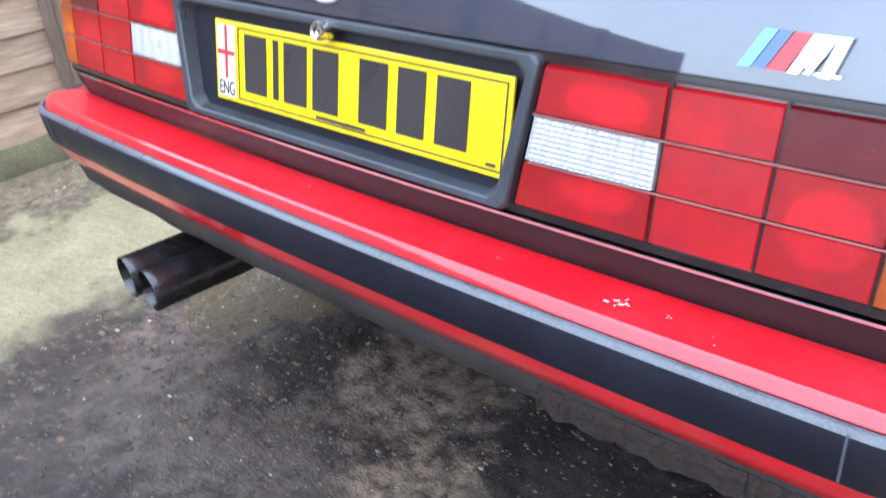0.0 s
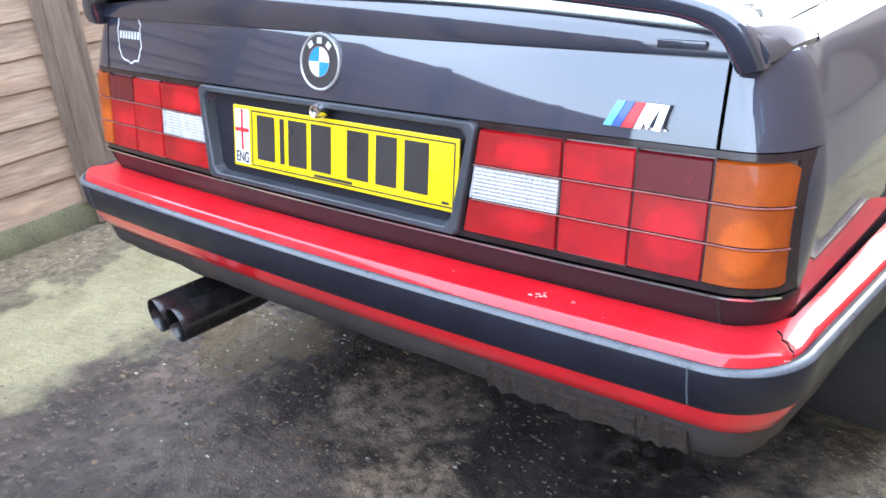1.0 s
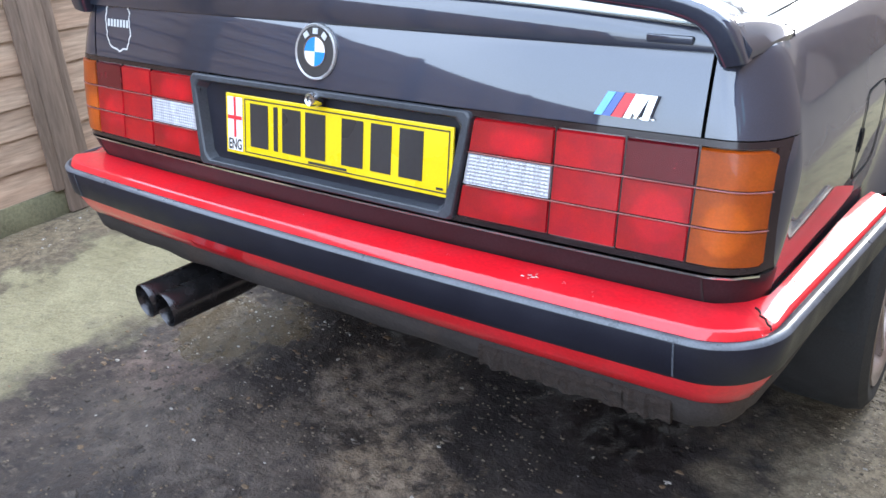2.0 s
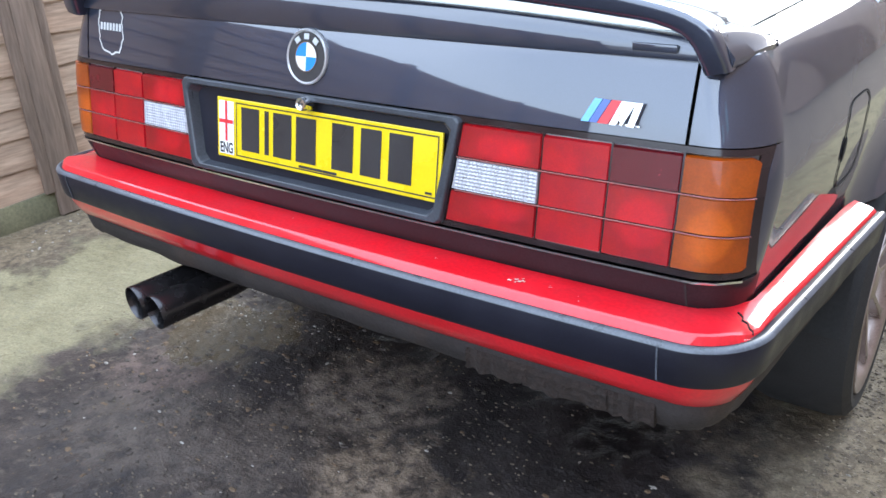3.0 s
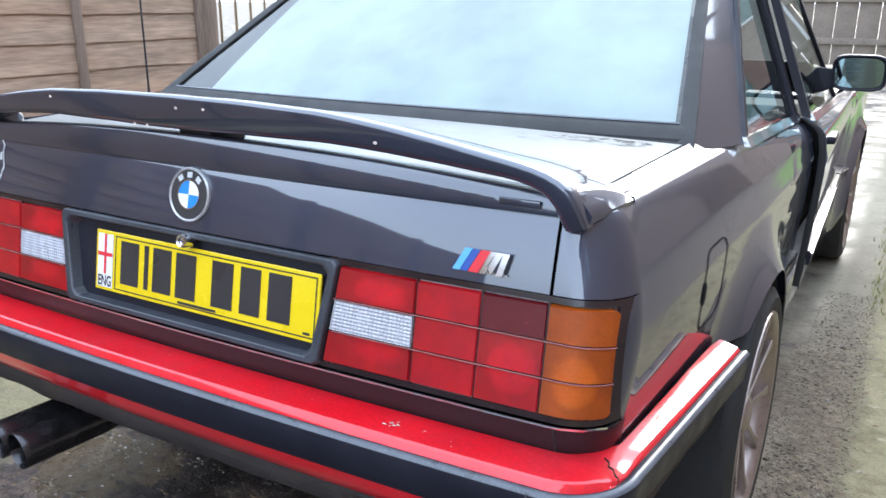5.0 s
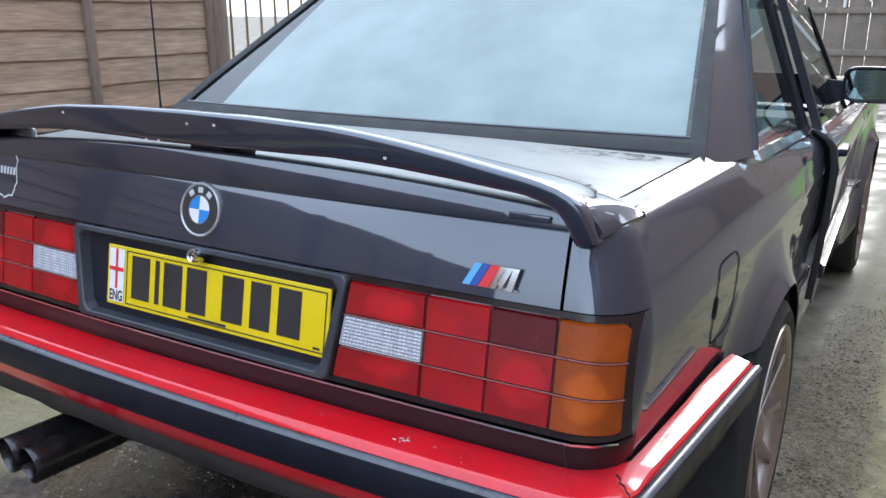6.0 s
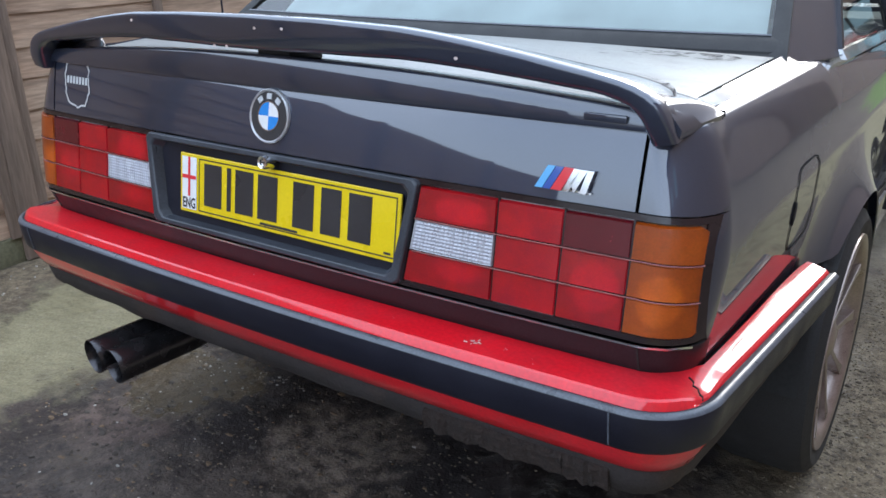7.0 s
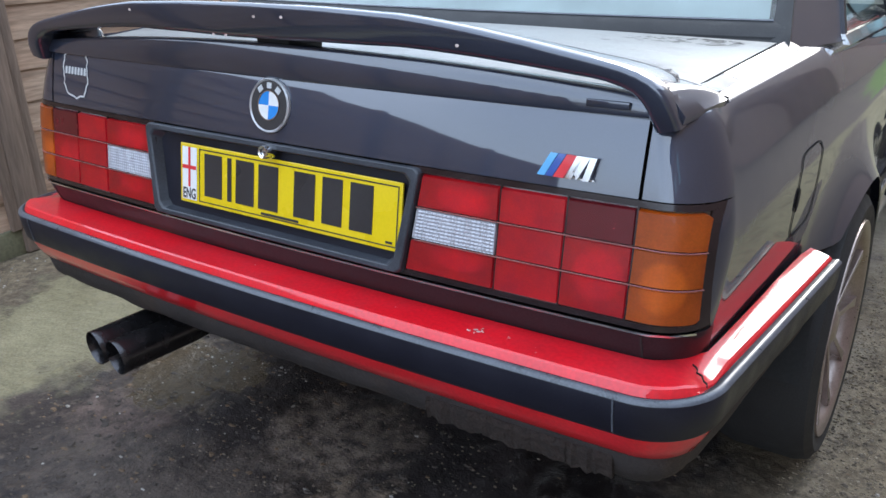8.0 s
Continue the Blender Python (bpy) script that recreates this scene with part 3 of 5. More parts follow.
def ring_at(x, z, nx, nz, e, te, t, dt):
    """A ring round the blade or fin: y along the car, depth inwards from the outer line."""
    pts = [(e + 0.0016, 0.0014), (e + 0.0003, 0.0034), (e, 0.008), (e + 0.0025, t - 0.009), (e + 0.004, t - 0.005), (e + 0.010, t), (e + 0.06, t + 0.002), (te - 0.025, dt + 0.006), (te, dt), (te - 0.013, dt - 0.006), (0.5 * (e + te), 0.36 * dt), (e + 0.03, 0.002), (e + 0.005, 0)]
    return [(x - d * nx, y, z - d * nz) for y, d in pts]


def wing_section(x):
    a = abs(x)
    t = 0.056 - 0.030 * min(1, a / 0.6) ** 1.6
    return ring_at(x, interp(a, TOPZ), 0, 1, 0.104 + 0.022 * (a / 0.7) ** 2, 0.275, t, t)


def fin_rings(g):
    out = []
    for i, (x, z, e, te, t, dt) in enumerate(FIN):
        (xa, za), (xb, zb) = FIN[max(0, i - 1)][:2], FIN[min(len(FIN) - 1, i + 1)][:2]
        if i == 0:
            xa, za = 0.59, 1.0260
        n = math.hypot(xb - xa, zb - za)
        f = min(1, (i + 1) / 4)
        nx, nz = -(zb - za) / n * f, 1 + ((xb - xa) / n - 1) * f
        out.append(ring_at(g * x, z, g * nx, nz, e, te, t, dt))
    return out


xs_w = lin(0, 0.59, 31)
spoiler = part("boot_spoiler", loft(fin_rings(-1)[::-1] + [wing_section(x) for x in [-v for v in xs_w[:0:-1]] + xs_w] + fin_rings(1)), PAINT, car, "raised boot spoiler in dark grey paint", angle=60)


# behind the column a wedge falls to a tip on the shoulder: y, inner top, ridge, foot
WEDGE = [(0.150, 0.672, 0.992, 0.684, 0.9880, 0.7085), (0.180, 0.668, 0.991, 0.688, 0.9855, 0.7130), (0.220, 0.656, 0.989, 0.695, 0.9800, 0.7180), (0.250, 0.648, 0.986, 0.704, 0.9725, 0.7215), (0.270, 0.648, 0.982, 0.713, 0.9645, 0.7230), (0.283, 0.658, 0.974, 0.719, 0.9575, 0.7225), (0.290, 0.676, 0.963, 0.718, 0.9510, 0.7200)]


def tail_ring(y, g):
    col = [[(w[0], w[k]) for w in WEDGE] for k in range(1, 6)]
    xi, zi, xr, zr, xf = [curve(y, c) for c in col]
    pts = [(xi - 0.002, 0.945), (xi - 0.003, zi - 0.006), (xi, zi), (xi + 0.5 * (xr - xi), zi + 0.40 * (zr - zi)), (xr - 0.010, zr + 0.0028), (xr - 0.003, zr + 0.0002), (xr + 0.002, zr - 0.004), (xr + 0.5 * (xf - xr), 0.5 * (zr + 0.953) - 0.001), (xf - 0.001, 0.956), (xf - 0.004, 0.945)]
    return [(g * x, y, z) for x, z in pts]


for g in (1, -1):
    part("spoiler_fin", loft([tail_ring(y, g) for y in lin(0.150, 0.290, 24)]), PAINT, spoiler, angle=60)
def base_section(x):
    zt = 1.005 - 0.070 * x * x
    return [(x, y + 0.012 * (x / 0.7) ** 2, z) for y, z in ((0.152, 0.944), (0.1435, 0.949), (0.1425, 0.954), (0.1475, zt - 0.006), (0.1505, zt - 0.001), (0.157, zt), (0.190, zt - 0.004), (0.220, 0.972), (0.220, 0.950))]


part("spoiler_base", loft([base_section(x) for x in lin(-0.676, 0.676, 40)]), PAINT, spoiler, angle=40)
part("spoiler_post", box(-0.038, 0.038, 0.158, 0.24, 0.978, 1.035, 0.004), RUBBER, spoiler)
part("spoiler_plug", box(0.575, 0.635, 0.1485, 0.1535, 0.957, 0.967, 0.001), PAINT, spoiler)

# ---------- rear bumper ----------
def bumper_path(n=16):
    """Half of the bumper's plan, from the middle to the wheel arch: points and outward normals."""
    pts = []
    xc, yc, r = 0.688, 0.045 + 0.10, 0.10
    for x in lin(0, xc, 20)[:-1]:
        pts.append(((x, 0.028 + 0.017 * (x / xc) ** 2), (0.04 * x / xc, -1)))
    for a in lin(0, math.pi / 2, n):
        pts.append(((xc + r * math.sin(a), yc - r * math.cos(a)), (math.sin(a), -math.cos(a))))
    for y in lin(yc, 0.685, 14)[1:]:
        pts.append(((xc + r + 0.043 * (y - yc) / 0.54, y), (1, -0.08)))
    return pts


half = bumper_path()
FULL = [((-p[0], p[1]), (-q[0], q[1])) for p, q in half[::-1]] + half[1:]


def in_body(x, y):
    x = abs(x)
    if x < curve(0.615, XR) and y > back(x, 0.615)[1]:
        return True
    return y > 0.2 and x < side_x(y, 0.615)


def clearance(x, y, nx, ny):
    """How far the bumper's inner edge may reach before it meets the body, less a dark gap."""
    d = 0.01
    while d < 0.12 and not in_body(x - d * nx, y - d * ny):
        d += 0.001
    return 0.007 - d


ROOM = [clearance(x, y, nx, ny) for (x, y), (nx, ny) in FULL]


def band(section, i0=0, i1=None, warp=None, closed=True):
    secs = []
    for k, ((x, y), (nx, ny)) in enumerate(FULL[i0:i1]):
        room = ROOM[k + i0]
        drop = 0.017 * max(0.0, (y - 0.145) / 0.54)
        secs.append([(x + max(o, room) * nx, y + max(o, room) * ny, z - drop + (warp(k + i0, o, z) if warp else 0)) for o, z in section])
    return loft(secs, closed)


bumper = part("rear_bumper", band([(-0.095, 0.585), (-0.0945, 0.612), (-0.0935, 0.6205), (-0.089, 0.6234), (-0.03, 0.6240), (-0.0105, 0.6236), (-0.0065, 0.6216), (-0.0035, 0.6165), (-0.001, 0.611), (-0.008, 0.55), (-0.03, 0.55), (-0.03, 0.585)], warp=lambda k, o, z: -0.26 * min(1, max(0, (FULL[k][0][1] - 0.08) / 0.07)) * (max(o, ROOM[k]) - ROOM[k]) * (1 if z > 0.615 else 0)), RED, car, "scuffed red plastic bumper with a black rubbing strip", angle=14)
NF = len(FULL)
JR = next(k for k in range(NF) if FULL[k][0][0] > 0.672)
strip_sec = [(-0.004, 0.6105), (0.005, 0.6118), (0.0105, 0.6092), (0.0125, 0.604), (0.0105, 0.58), (0.007, 0.5535), (0.003, 0.5475), (-0.006, 0.5475)]
for i0, i1 in ((0, NF - JR), (NF - JR - 1, JR + 1), (JR, NF)):
    part("rubbing_strip", band(strip_sec, i0, i1), TRIM, bumper, "black rubbing strip", angle=50)
# the strip's top edge in a paler material: sky highlight put into the colour
part("strip_lip", band([(0.003, 0.6124), (0.0060, 0.6124), (0.0112, 0.6094), (0.0128, 0.6068), (0.0105, 0.6068), (0.004, 0.610)]), LIP, bumper, "pale upper edge of the rubbing strip, its highlight put into the colour", angle=60)
part("lower_band", band([(-0.008, 0.5475), (0.0, 0.546), (-0.009, 0.525), (-0.020, 0.504), (-0.032, 0.497), (-0.044, 0.52)]), RED, bumper, "red painted lower band")
part("valance", band([(-0.030, 0.500), (-0.028, 0.492), (-0.036, 0.460), (-0.050, 0.443), (-0.08, 0.455), (-0.05, 0.50)], warp=lambda k, o, z: 0.006 * noise.noise(Vector((k * 0.45, o * 30, 3))) if z < 0.47 else 0), VALANCE, bumper, "dirty grey plastic lower edge")

for g in (1, -1):
    part("strip_joint", loft([[(g * (0.681 + d), 0.0442 - o, z) for o, z in ((0.002, 0.6105), (0.0115, 0.6092), (0.0135, 0.604), (0.0115, 0.58), (0.008, 0.5535), (0.002, 0.5475))] for d in (-0.0012, 0.0012)]), LIP, bumper)

# ---------- tail pipes ----------
for x, dz in ((-0.393, 0.0), (-0.462, 0.003)):
    pipe = part("tail_pipe", lathe([(0.024, 0.27), (0.032, 0.20), (0.0345, 0.16), (0.0345, 0.0), (0.0350, -0.012), (0.0338, -0.014), (0.0325, -0.012), (0.032, 0.02)], 32), PIPE, car, "black twin tail pipe")
    pipe.location = (x, 0.012, 0.362 + dz)
    pipe.scale = (1.1, 1.0, 1.1)
    pipe.rotation_euler = (radians(2), 0, radians(-9))
    part("pipe_bore", lathe([(0.032, 0.02), (0.031, 0.16), (0, 0.16)], 24), SOOT, pipe)
part("silencer", loft([[(-0.44 + 0.19 * math.cos(a), y, 0.405 + 0.06 * math.sin(a)) for a in lin(0, 2 * math.pi, 25)[:-1]] for y in (0.24, 0.26, 0.66, 0.68)]), UNDER, car)

# ---------- underbody ----------
part("underbody", box(-0.68, 0.68, 0.80, 3.95, 0.28, 0.50, 0.03), UNDER, car)
part("boot_floor", box(-0.74, 0.74, 0.14, 0.80, 0.475, 0.60, 0.02), UNDER, car)
for g in (1, -1):
    for c in (WHEEL_R, AXLE_F):
        part("wheel_arch_liner", loft([[(g * x, c + r * math.cos(a), 0.30 + r * math.sin(a)) for x, r in ((0.55, 0.36), (0.81, 0.362))] for a in lin(0.12, math.pi - 0.12, 24)], closed=False), UNDER, car)

# ---------- wheels ----------
def wheel(at, g):
    w = part("tyre", lathe([(0.228, -0.095), (0.240, -0.102), (0.278, -0.106), (0.302, -0.092), (0.31, -0.064), (0.31, 0.064), (0.302, 0.090), (0.280, 0.103), (0.254, 0.100), (0.240, 0.088)], 64, "X"), TYRE, None)
    hub = new("wheel")
    hub.parent = car
    hub.location = at
    w.parent = hub
    part("rim", lathe([(0.208, -0.09), (0.212, 0.02), (0.221, 0.075), (0.229, 0.092), (0.238, 0.100), (0.247, 0.102), (0.249, 0.096), (0.242, 0.086)], 64, "X"), ALLOY, hub, "dull silver alloy rim")
    part("brake_disc", lathe([(0, -0.02), (0.13, -0.02), (0.13, -0.04), (0, -0.04)], 32, "X"), UNDER, hub)
    part("wheel_back", lathe([(0, -0.085), (0.20, -0.085), (0.20, -0.09), (0, -0.09)], 32, "X"), UNDER, hub)
    part("hub_cap", lathe([(0.0, 0.088), (0.03, 0.086), (0.045, 0.078), (0.055, 0.03)], 24, "X"), ALLOY, hub)
    for k in range(10):
        a = 2 * math.pi * (k + 0.3) / 10
        b = loft([[(xf, -w2, r), (xf, w2, r), (xf - 0.03, w2 * 0.7, r), (xf - 0.03, -w2 * 0.7, r)] for r, w2, xf in ((0.04, 0.012, 0.074), (0.10, 0.008, 0.079), (0.18, 0.008, 0.087), (0.226, 0.014, 0.093))])
        bmesh.ops.rotate(b, verts=b.verts, matrix=Matrix.Rotation(a, 3, "X"))
        part("spoke", b, ALLOY, hub, smooth=False, bevel=0.002)
    if g < 0:
        hub.rotation_euler = (0, 0, math.pi)
    return hub


for y in (WHEEL_R, AXLE_F):
    for g in (1, -1):
        wheel((g * 0.732, y, 0.308), g)

# ---------- cabin ----------
WB, WT = (0.70, 0.992), (1.24, 1.345)          # rear window: y and z at its foot and head


def glass_x(k):
    return 0.672 + (0.555 - 0.672) * k


def win(u, k, out=0.0):
    bow = 0.035 * (1 - u * u)
    return (u * glass_x(k), WB[0] + (WT[0] - WB[0]) * k - bow - out * 0.55, WB[1] + (WT[1] - WB[1]) * k + out * 0.83)


rear_window = part("rear_window", grid(lin(-1, 1, 17), lin(0, 1, 9), win), GLASS, car, "pale blue-tinted rear window, misted inside")
rear_window.visible_shadow = False
mist = part("condensation", grid(lin(0, 1, 17), lin(0, 1, 9), lambda t, k: win(-0.81 - 0.17 * k + (0.985 + 0.81 + 0.17 * k) * t, 0.01 + 0.98 * k, -0.006)), MIST, rear_window, "pale misted inner face of the window")
mist.visible_shadow = False
part("window_seal", loft([[win(-1.03 + 2.06 * t, k, h) for k, h in ((-0.105, -0.02), (-0.10, -0.004), (-0.05, 0.006), (-0.01, 0.004), (-0.005, 0.007), (0.035, 0.009), (0.066, 0.005), (0.066, -0.004))] for t in lin(0, 1, 17)]), RUBBER, rear_window, "black rubber window seal")
for g in (1, -1):
    part("window_seal", loft([[win(g * (1.045 - 0.045 * o), k, h) for o, h in ((0, -0.004), (0, 0.007), (0.5, 0.009), (1, 0.005), (1, -0.004))] for k in lin(-0.08, 1.03, 9)]), RUBBER, rear_window, "black rubber window seal")


part("window_trim_line", loft([[win(-1 + 2 * t, k, h) for k, h in ((0.060, 0.004), (0.060, 0.0075), (0.066, 0.0075), (0.066, 0.004))] for t in lin(0, 1, 17)]), LIP, rear_window)


def side_glass_x(z):
    return 0.754 + (0.610 - 0.754) * (z - 0.972) / (1.345 - 0.972)


for g in (1, -1):
    # rear pillar from the window's edge round to the side glass
    def pillar(u, k, g=g):
        a = Vector(win(1.04, k))
        z = a.z
        b = Vector((side_glass_x(z), 0.925 + 0.44 * k, z))
        p = Vector((a.x + (b.x - a.x) * u, a.y + (b.y - a.y) * u, z))
        return (g * p.x, p.y, p.z)
    part("rear_pillar", grid([v ** 1.4 for v in lin(0, 1, 17)], lin(-0.06, 1.05, 10), pillar, flip=g < 0), PAINT, car, solid=0.003)

    def side(y0, y1, k, u, g=g, out=0.0):
        z = 0.972 + 0.373 * k
        return (g * (side_glass_x(z) + out), y0 + (y1 - y0) * u, z)
    qw = part("quarter_window", grid(lin(0, 1, 5), lin(0, 1, 4), lambda u, k, g=g: side(0.92 + 0.44 * k, DOOR_Y - 0.04 + 0.02 * k, k, u, g, -0.004), flip=g < 0), GLASS, car)
    qw.visible_shadow = False
    part("window_trim", loft([[side(0.92 + 0.44 * k - 0.022 * o, 2, k, 0, g, h) for o, h in ((0, -0.004), (0, 0.006), (1, 0.006), (1, -0.004))] for k in lin(0, 1, 6)]), TRIM, qw)
    part("window_trim", loft([[side(y, 2, k, 0, g, h) for k, h in ((-0.02, 0.0), (-0.02, 0.012), (0.03, 0.008), (0.03, 0.0))] for y in (0.90, 1.3, DOOR_Y - 0.01)]), CHROME, qw, "bright trim under the side window")
    part("door_pillar", loft([[side(y, 2, k, 0, g, h) for y, h in ((DOOR_Y - 0.045 + 0.02 * k, 0.004), (DOOR_Y - 0.005 + 0.02 * k, 0.006), (DOOR_Y - 0.005 + 0.02 * k, -0.02), (DOOR_Y - 0.045 + 0.02 * k, -0.02))] for k in lin(0, 1, 6)]), TRIM, car)

for g in (1, -1):
    part("sill", loft([[(g * (side_x(2.2, z) - o), y, z) for o, z in ((0, 0.40), (-0.006, 0.385), (0.0, 0.22), (0.05, 0.19), (0.06, 0.40))] for y in (DOOR_Y - 0.005, HINGE_Y + 0.01)]), PAINT, car)
part("roof", grid(lin(-1, 1, 15), lin(0, 1, 8), lambda u, k: (u * 0.608, 1.24 + 1.1 * k, 1.345 + 0.04 * (1 - u ** 4) * math.sin(math.pi * (0.1 + 0.75 * k)))), PAINT, car, solid=0.004)
part("headlining", grid(lin(-1, 1, 15), lin(0, 1, 8), lambda u, k: (u * 0.595, 1.25 + 1.08 * k, 1.325 + 0.04 * (1 - u ** 4) * math.sin(math.pi * (0.1 + 0.75 * k)))), LINING, car, "pale cloth headlining")
part("windscreen", grid(lin(-1, 1, 9), lin(0, 1, 5), lambda u, k: (u * (0.628 + 0.07 * k), 2.34 + 0.5 * k, 1.35 - 0.36 * k)), GLASS, car).visible_shadow = False
part("bonnet", grid(lin(-1, 1, 9), lin(0, 1, 8), lambda u, k: (u * 0.72, 2.86 + 1.22 * k, 0.976 - 0.14 * k)), PAINT, car, solid=0.003)
part("nose_panel", box(-0.76, 0.76, 4.02, 4.10, 0.35, 0.84, 0.02), TRIM, car)
part("parcel_shelf", box(-0.64, 0.64, 0.74, 1.05, 0.93, 0.95, 0.005), CABIN, car)
for x in (-0.36, 0.36):
    part("rear_seat", box(x - 0.33, x + 0.33, 1.02, 1.16, 0.55, 1.02, 0.04), CABIN, car)
    part("front_seat", box(x - 0.23, x + 0.23, 1.75, 1.87, 0.5, 1.10, 0.05), CABIN, car)
    part("headrest", box(x - 0.13, x + 0.13, 1.78, 1.85, 1.12, 1.25, 0.03), CABIN, car)
part("cabin_floor", box(-0.68, 0.68, 0.75, 2.75, 0.50, 0.54), CABIN, car)
part("dashboard", box(-0.66, 0.66, 2.35, 2.72, 0.75, 0.96, 0.04), CABIN, car)

# ---------- doors ----------
def door(g, ajar):
    """A door built round its hinge line, then swung out."""
    d = new("door")
    d.parent = car
    d.location = (g * 0.80, HINGE_Y, 0)
    d.rotation_euler = (0, 0, radians(g * ajar))

    def at(x, y, z):
        return (g * (x - 0.80), y - HINGE_Y, z)
    ys, zs = lin(DOOR_Y + 0.003, HINGE_Y - 0.005, 10), lin(0.40, 0.955, 26) + [0.962, 0.968, 0.973, 0.976]
    part("door_skin", grid(ys, zs, lambda y, z: at(side_x(2.2, z), y, z), flip=g < 0), PAINT, d, solid=0.004)
    part("door_edge", loft([[at(side_x(2.2, z) - o, DOOR_Y + 0.003 + e, z) for o, e in ((0.001, 0.001), (0.004, -0.004), (0.012, -0.006), (0.020, -0.004), (0.020, 0.03), (0.01, 0.02))] for z in lin(0.41, 0.972, 12)]), RUBBER, d, "black door edge and seal")
    part("door_strip", loft([[at(side_x(2.2, 0.5) + o, y, z) for o, z in ((0, 0.475), (0.012, 0.48), (0.014, 0.505), (0.010, 0.52), (0, 0.522))] for y in (DOOR_Y + 0.01, 2.5, HINGE_Y - 0.01)]), TRIM, d, "black side rubbing strip")
    part("strip_insert", loft([[at(side_x(2.2, 0.5) + o, y, z) for o, z in ((0.010, 0.510), (0.0155, 0.511), (0.0155, 0.517), (0.010, 0.518))] for y in (DOOR_Y + 0.01, 2.5, HINGE_Y - 0.01)]), CHROME, d)
    h = part("door_handle", box(*sorted((g * 0.0, g * 0.026)), DOOR_Y - HINGE_Y + 0.07, DOOR_Y - HINGE_Y + 0.20, 0.828, 0.852, 0.006), TRIM, d, "black pull handle")
    part("door_lock", lathe([(0, 0.012), (0.010, 0.012), (0.012, 0.0)], 16, "X"), CHROME, d).location = (g * -0.004, DOOR_Y - HINGE_Y + 0.10, 0.775)

    def frame_pt(y, k, out=0.0):
        z = 0.972 + 0.373 * k
        return at(side_glass_x(z) + out, y, z)
    gl = part("door_window", grid(lin(0, 1, 4), lin(0, 1, 4), lambda u, k: frame_pt(DOOR_Y + 0.03 + 0.02 * k + (2.81 - 0.44 * k - DOOR_Y) * u, k, -0.004), flip=g < 0), GLASS, d)
    gl.visible_shadow = False
    part("window_frame", loft([[frame_pt(DOOR_Y + 0.003 + 0.02 * k + e, k, o) for e, o in ((0, 0.004), (0.035, 0.004), (0.035, -0.02), (0, -0.02))] for k in lin(0, 1, 6)]), TRIM, d)
    part("window_frame", loft([[frame_pt(2.86 - 0.44 * k + e, k, o) for e, o in ((-0.02, 0.004), (0.03, 0.004), (0.03, -0.02), (-0.02, -0.02))] for k in lin(0, 1, 6)]), TRIM, d)
    part("window_trim", loft([[frame_pt(y, k, o) for k, o in ((-0.02, 0.0), (-0.02, 0.014), (0.03, 0.010), (0.03, 0.0))] for y in (DOOR_Y + 0.01, 2.5, 2.98)]), CHROME, d, "bright trim under the window")
    mz = 1.085

    def mirror_ring(y, hw, hh, cx=0.838):
        pts = []
        for a in lin(0, 2 * math.pi, 33)[:-1]:
            c, q = math.cos(a), math.sin(a)
            k = (abs(c) ** 4.5 + abs(q) ** 4.5) ** (-1 / 4.5)
            pts.append(at(cx + hw * k * c, y, mz + hh * k * q))
        return pts
    mir = part("door_mirror", loft([mirror_ring(2.434, 0.078, 0.052), mirror_ring(2.424, 0.080, 0.054), mirror_ring(2.421, 0.084, 0.058), mirror_ring(2.424, 0.088, 0.062), mirror_ring(2.46, 0.090, 0.064), mirror_ring(2.51, 0.078, 0.054, 0.832), mirror_ring(2.535, 0.045, 0.03, 0.82)]), TRIM, d, "black door mirror with a rounded shell", angle=40)
    part("mirror_stem", loft([[at(x, y, z) for y, z in ((2.45, mz - h), (2.45, mz + 0.2 * h), (2.51, mz + 0.1 * h), (2.51, mz - h))] for x, h in ((0.69, 0.085), (0.73, 0.07), (0.775, 0.045))]), TRIM, mir, bevel=0.005)
    part("mirror_glass", loft([mirror_ring(2.4275, 0.0785, 0.0525), mirror_ring(2.426, 0.077, 0.051)]), MIRROR, mir, "blue-green tinted mirror glass", smooth=False)
    return d


door(1, 1.5)
door(-1, 0)

# rubbing strips on the flanks
for g in (1, -1):
    for y0, y1 in ((WHEEL_R + ARCH_R + 0.02, DOOR_Y - 0.01), (HINGE_Y + 0.015, AXLE_F - ARCH_R - 0.02)):
        fs = part("side_strip", loft([[(g * (side_x(y, 0.5) + o), y, z) for o, z in ((0, 0.475), (0.012, 0.48), (0.014, 0.505), (0.010, 0.52), (0, 0.522))] for y in lin(y0, y1, 6)]), TRIM, car, "black side rubbing strip")
        part("strip_insert", loft([[(g * (side_x(y, 0.5) + o), y, z) for o, z in ((0.010, 0.510), (0.0155, 0.511), (0.0155, 0.517), (0.010, 0.518))] for y in lin(y0, y1, 6)]), CHROME, fs)

# fuel flap and aerial
def on_flank(y, z, out=0.0):
    return (side_x(y, z) + out, y, z)


def flap_pt(a, r, out):
    c, q = math.cos(a), math.sin(a)
    k = (abs(c) ** 5 + abs(q) ** 5) ** (-1 / 5)
    y, z = 0.5905 + (0.069 + r) * k * c, 0.748 + (0.073 + r) * k * q
    return on_flank(y, z, out)


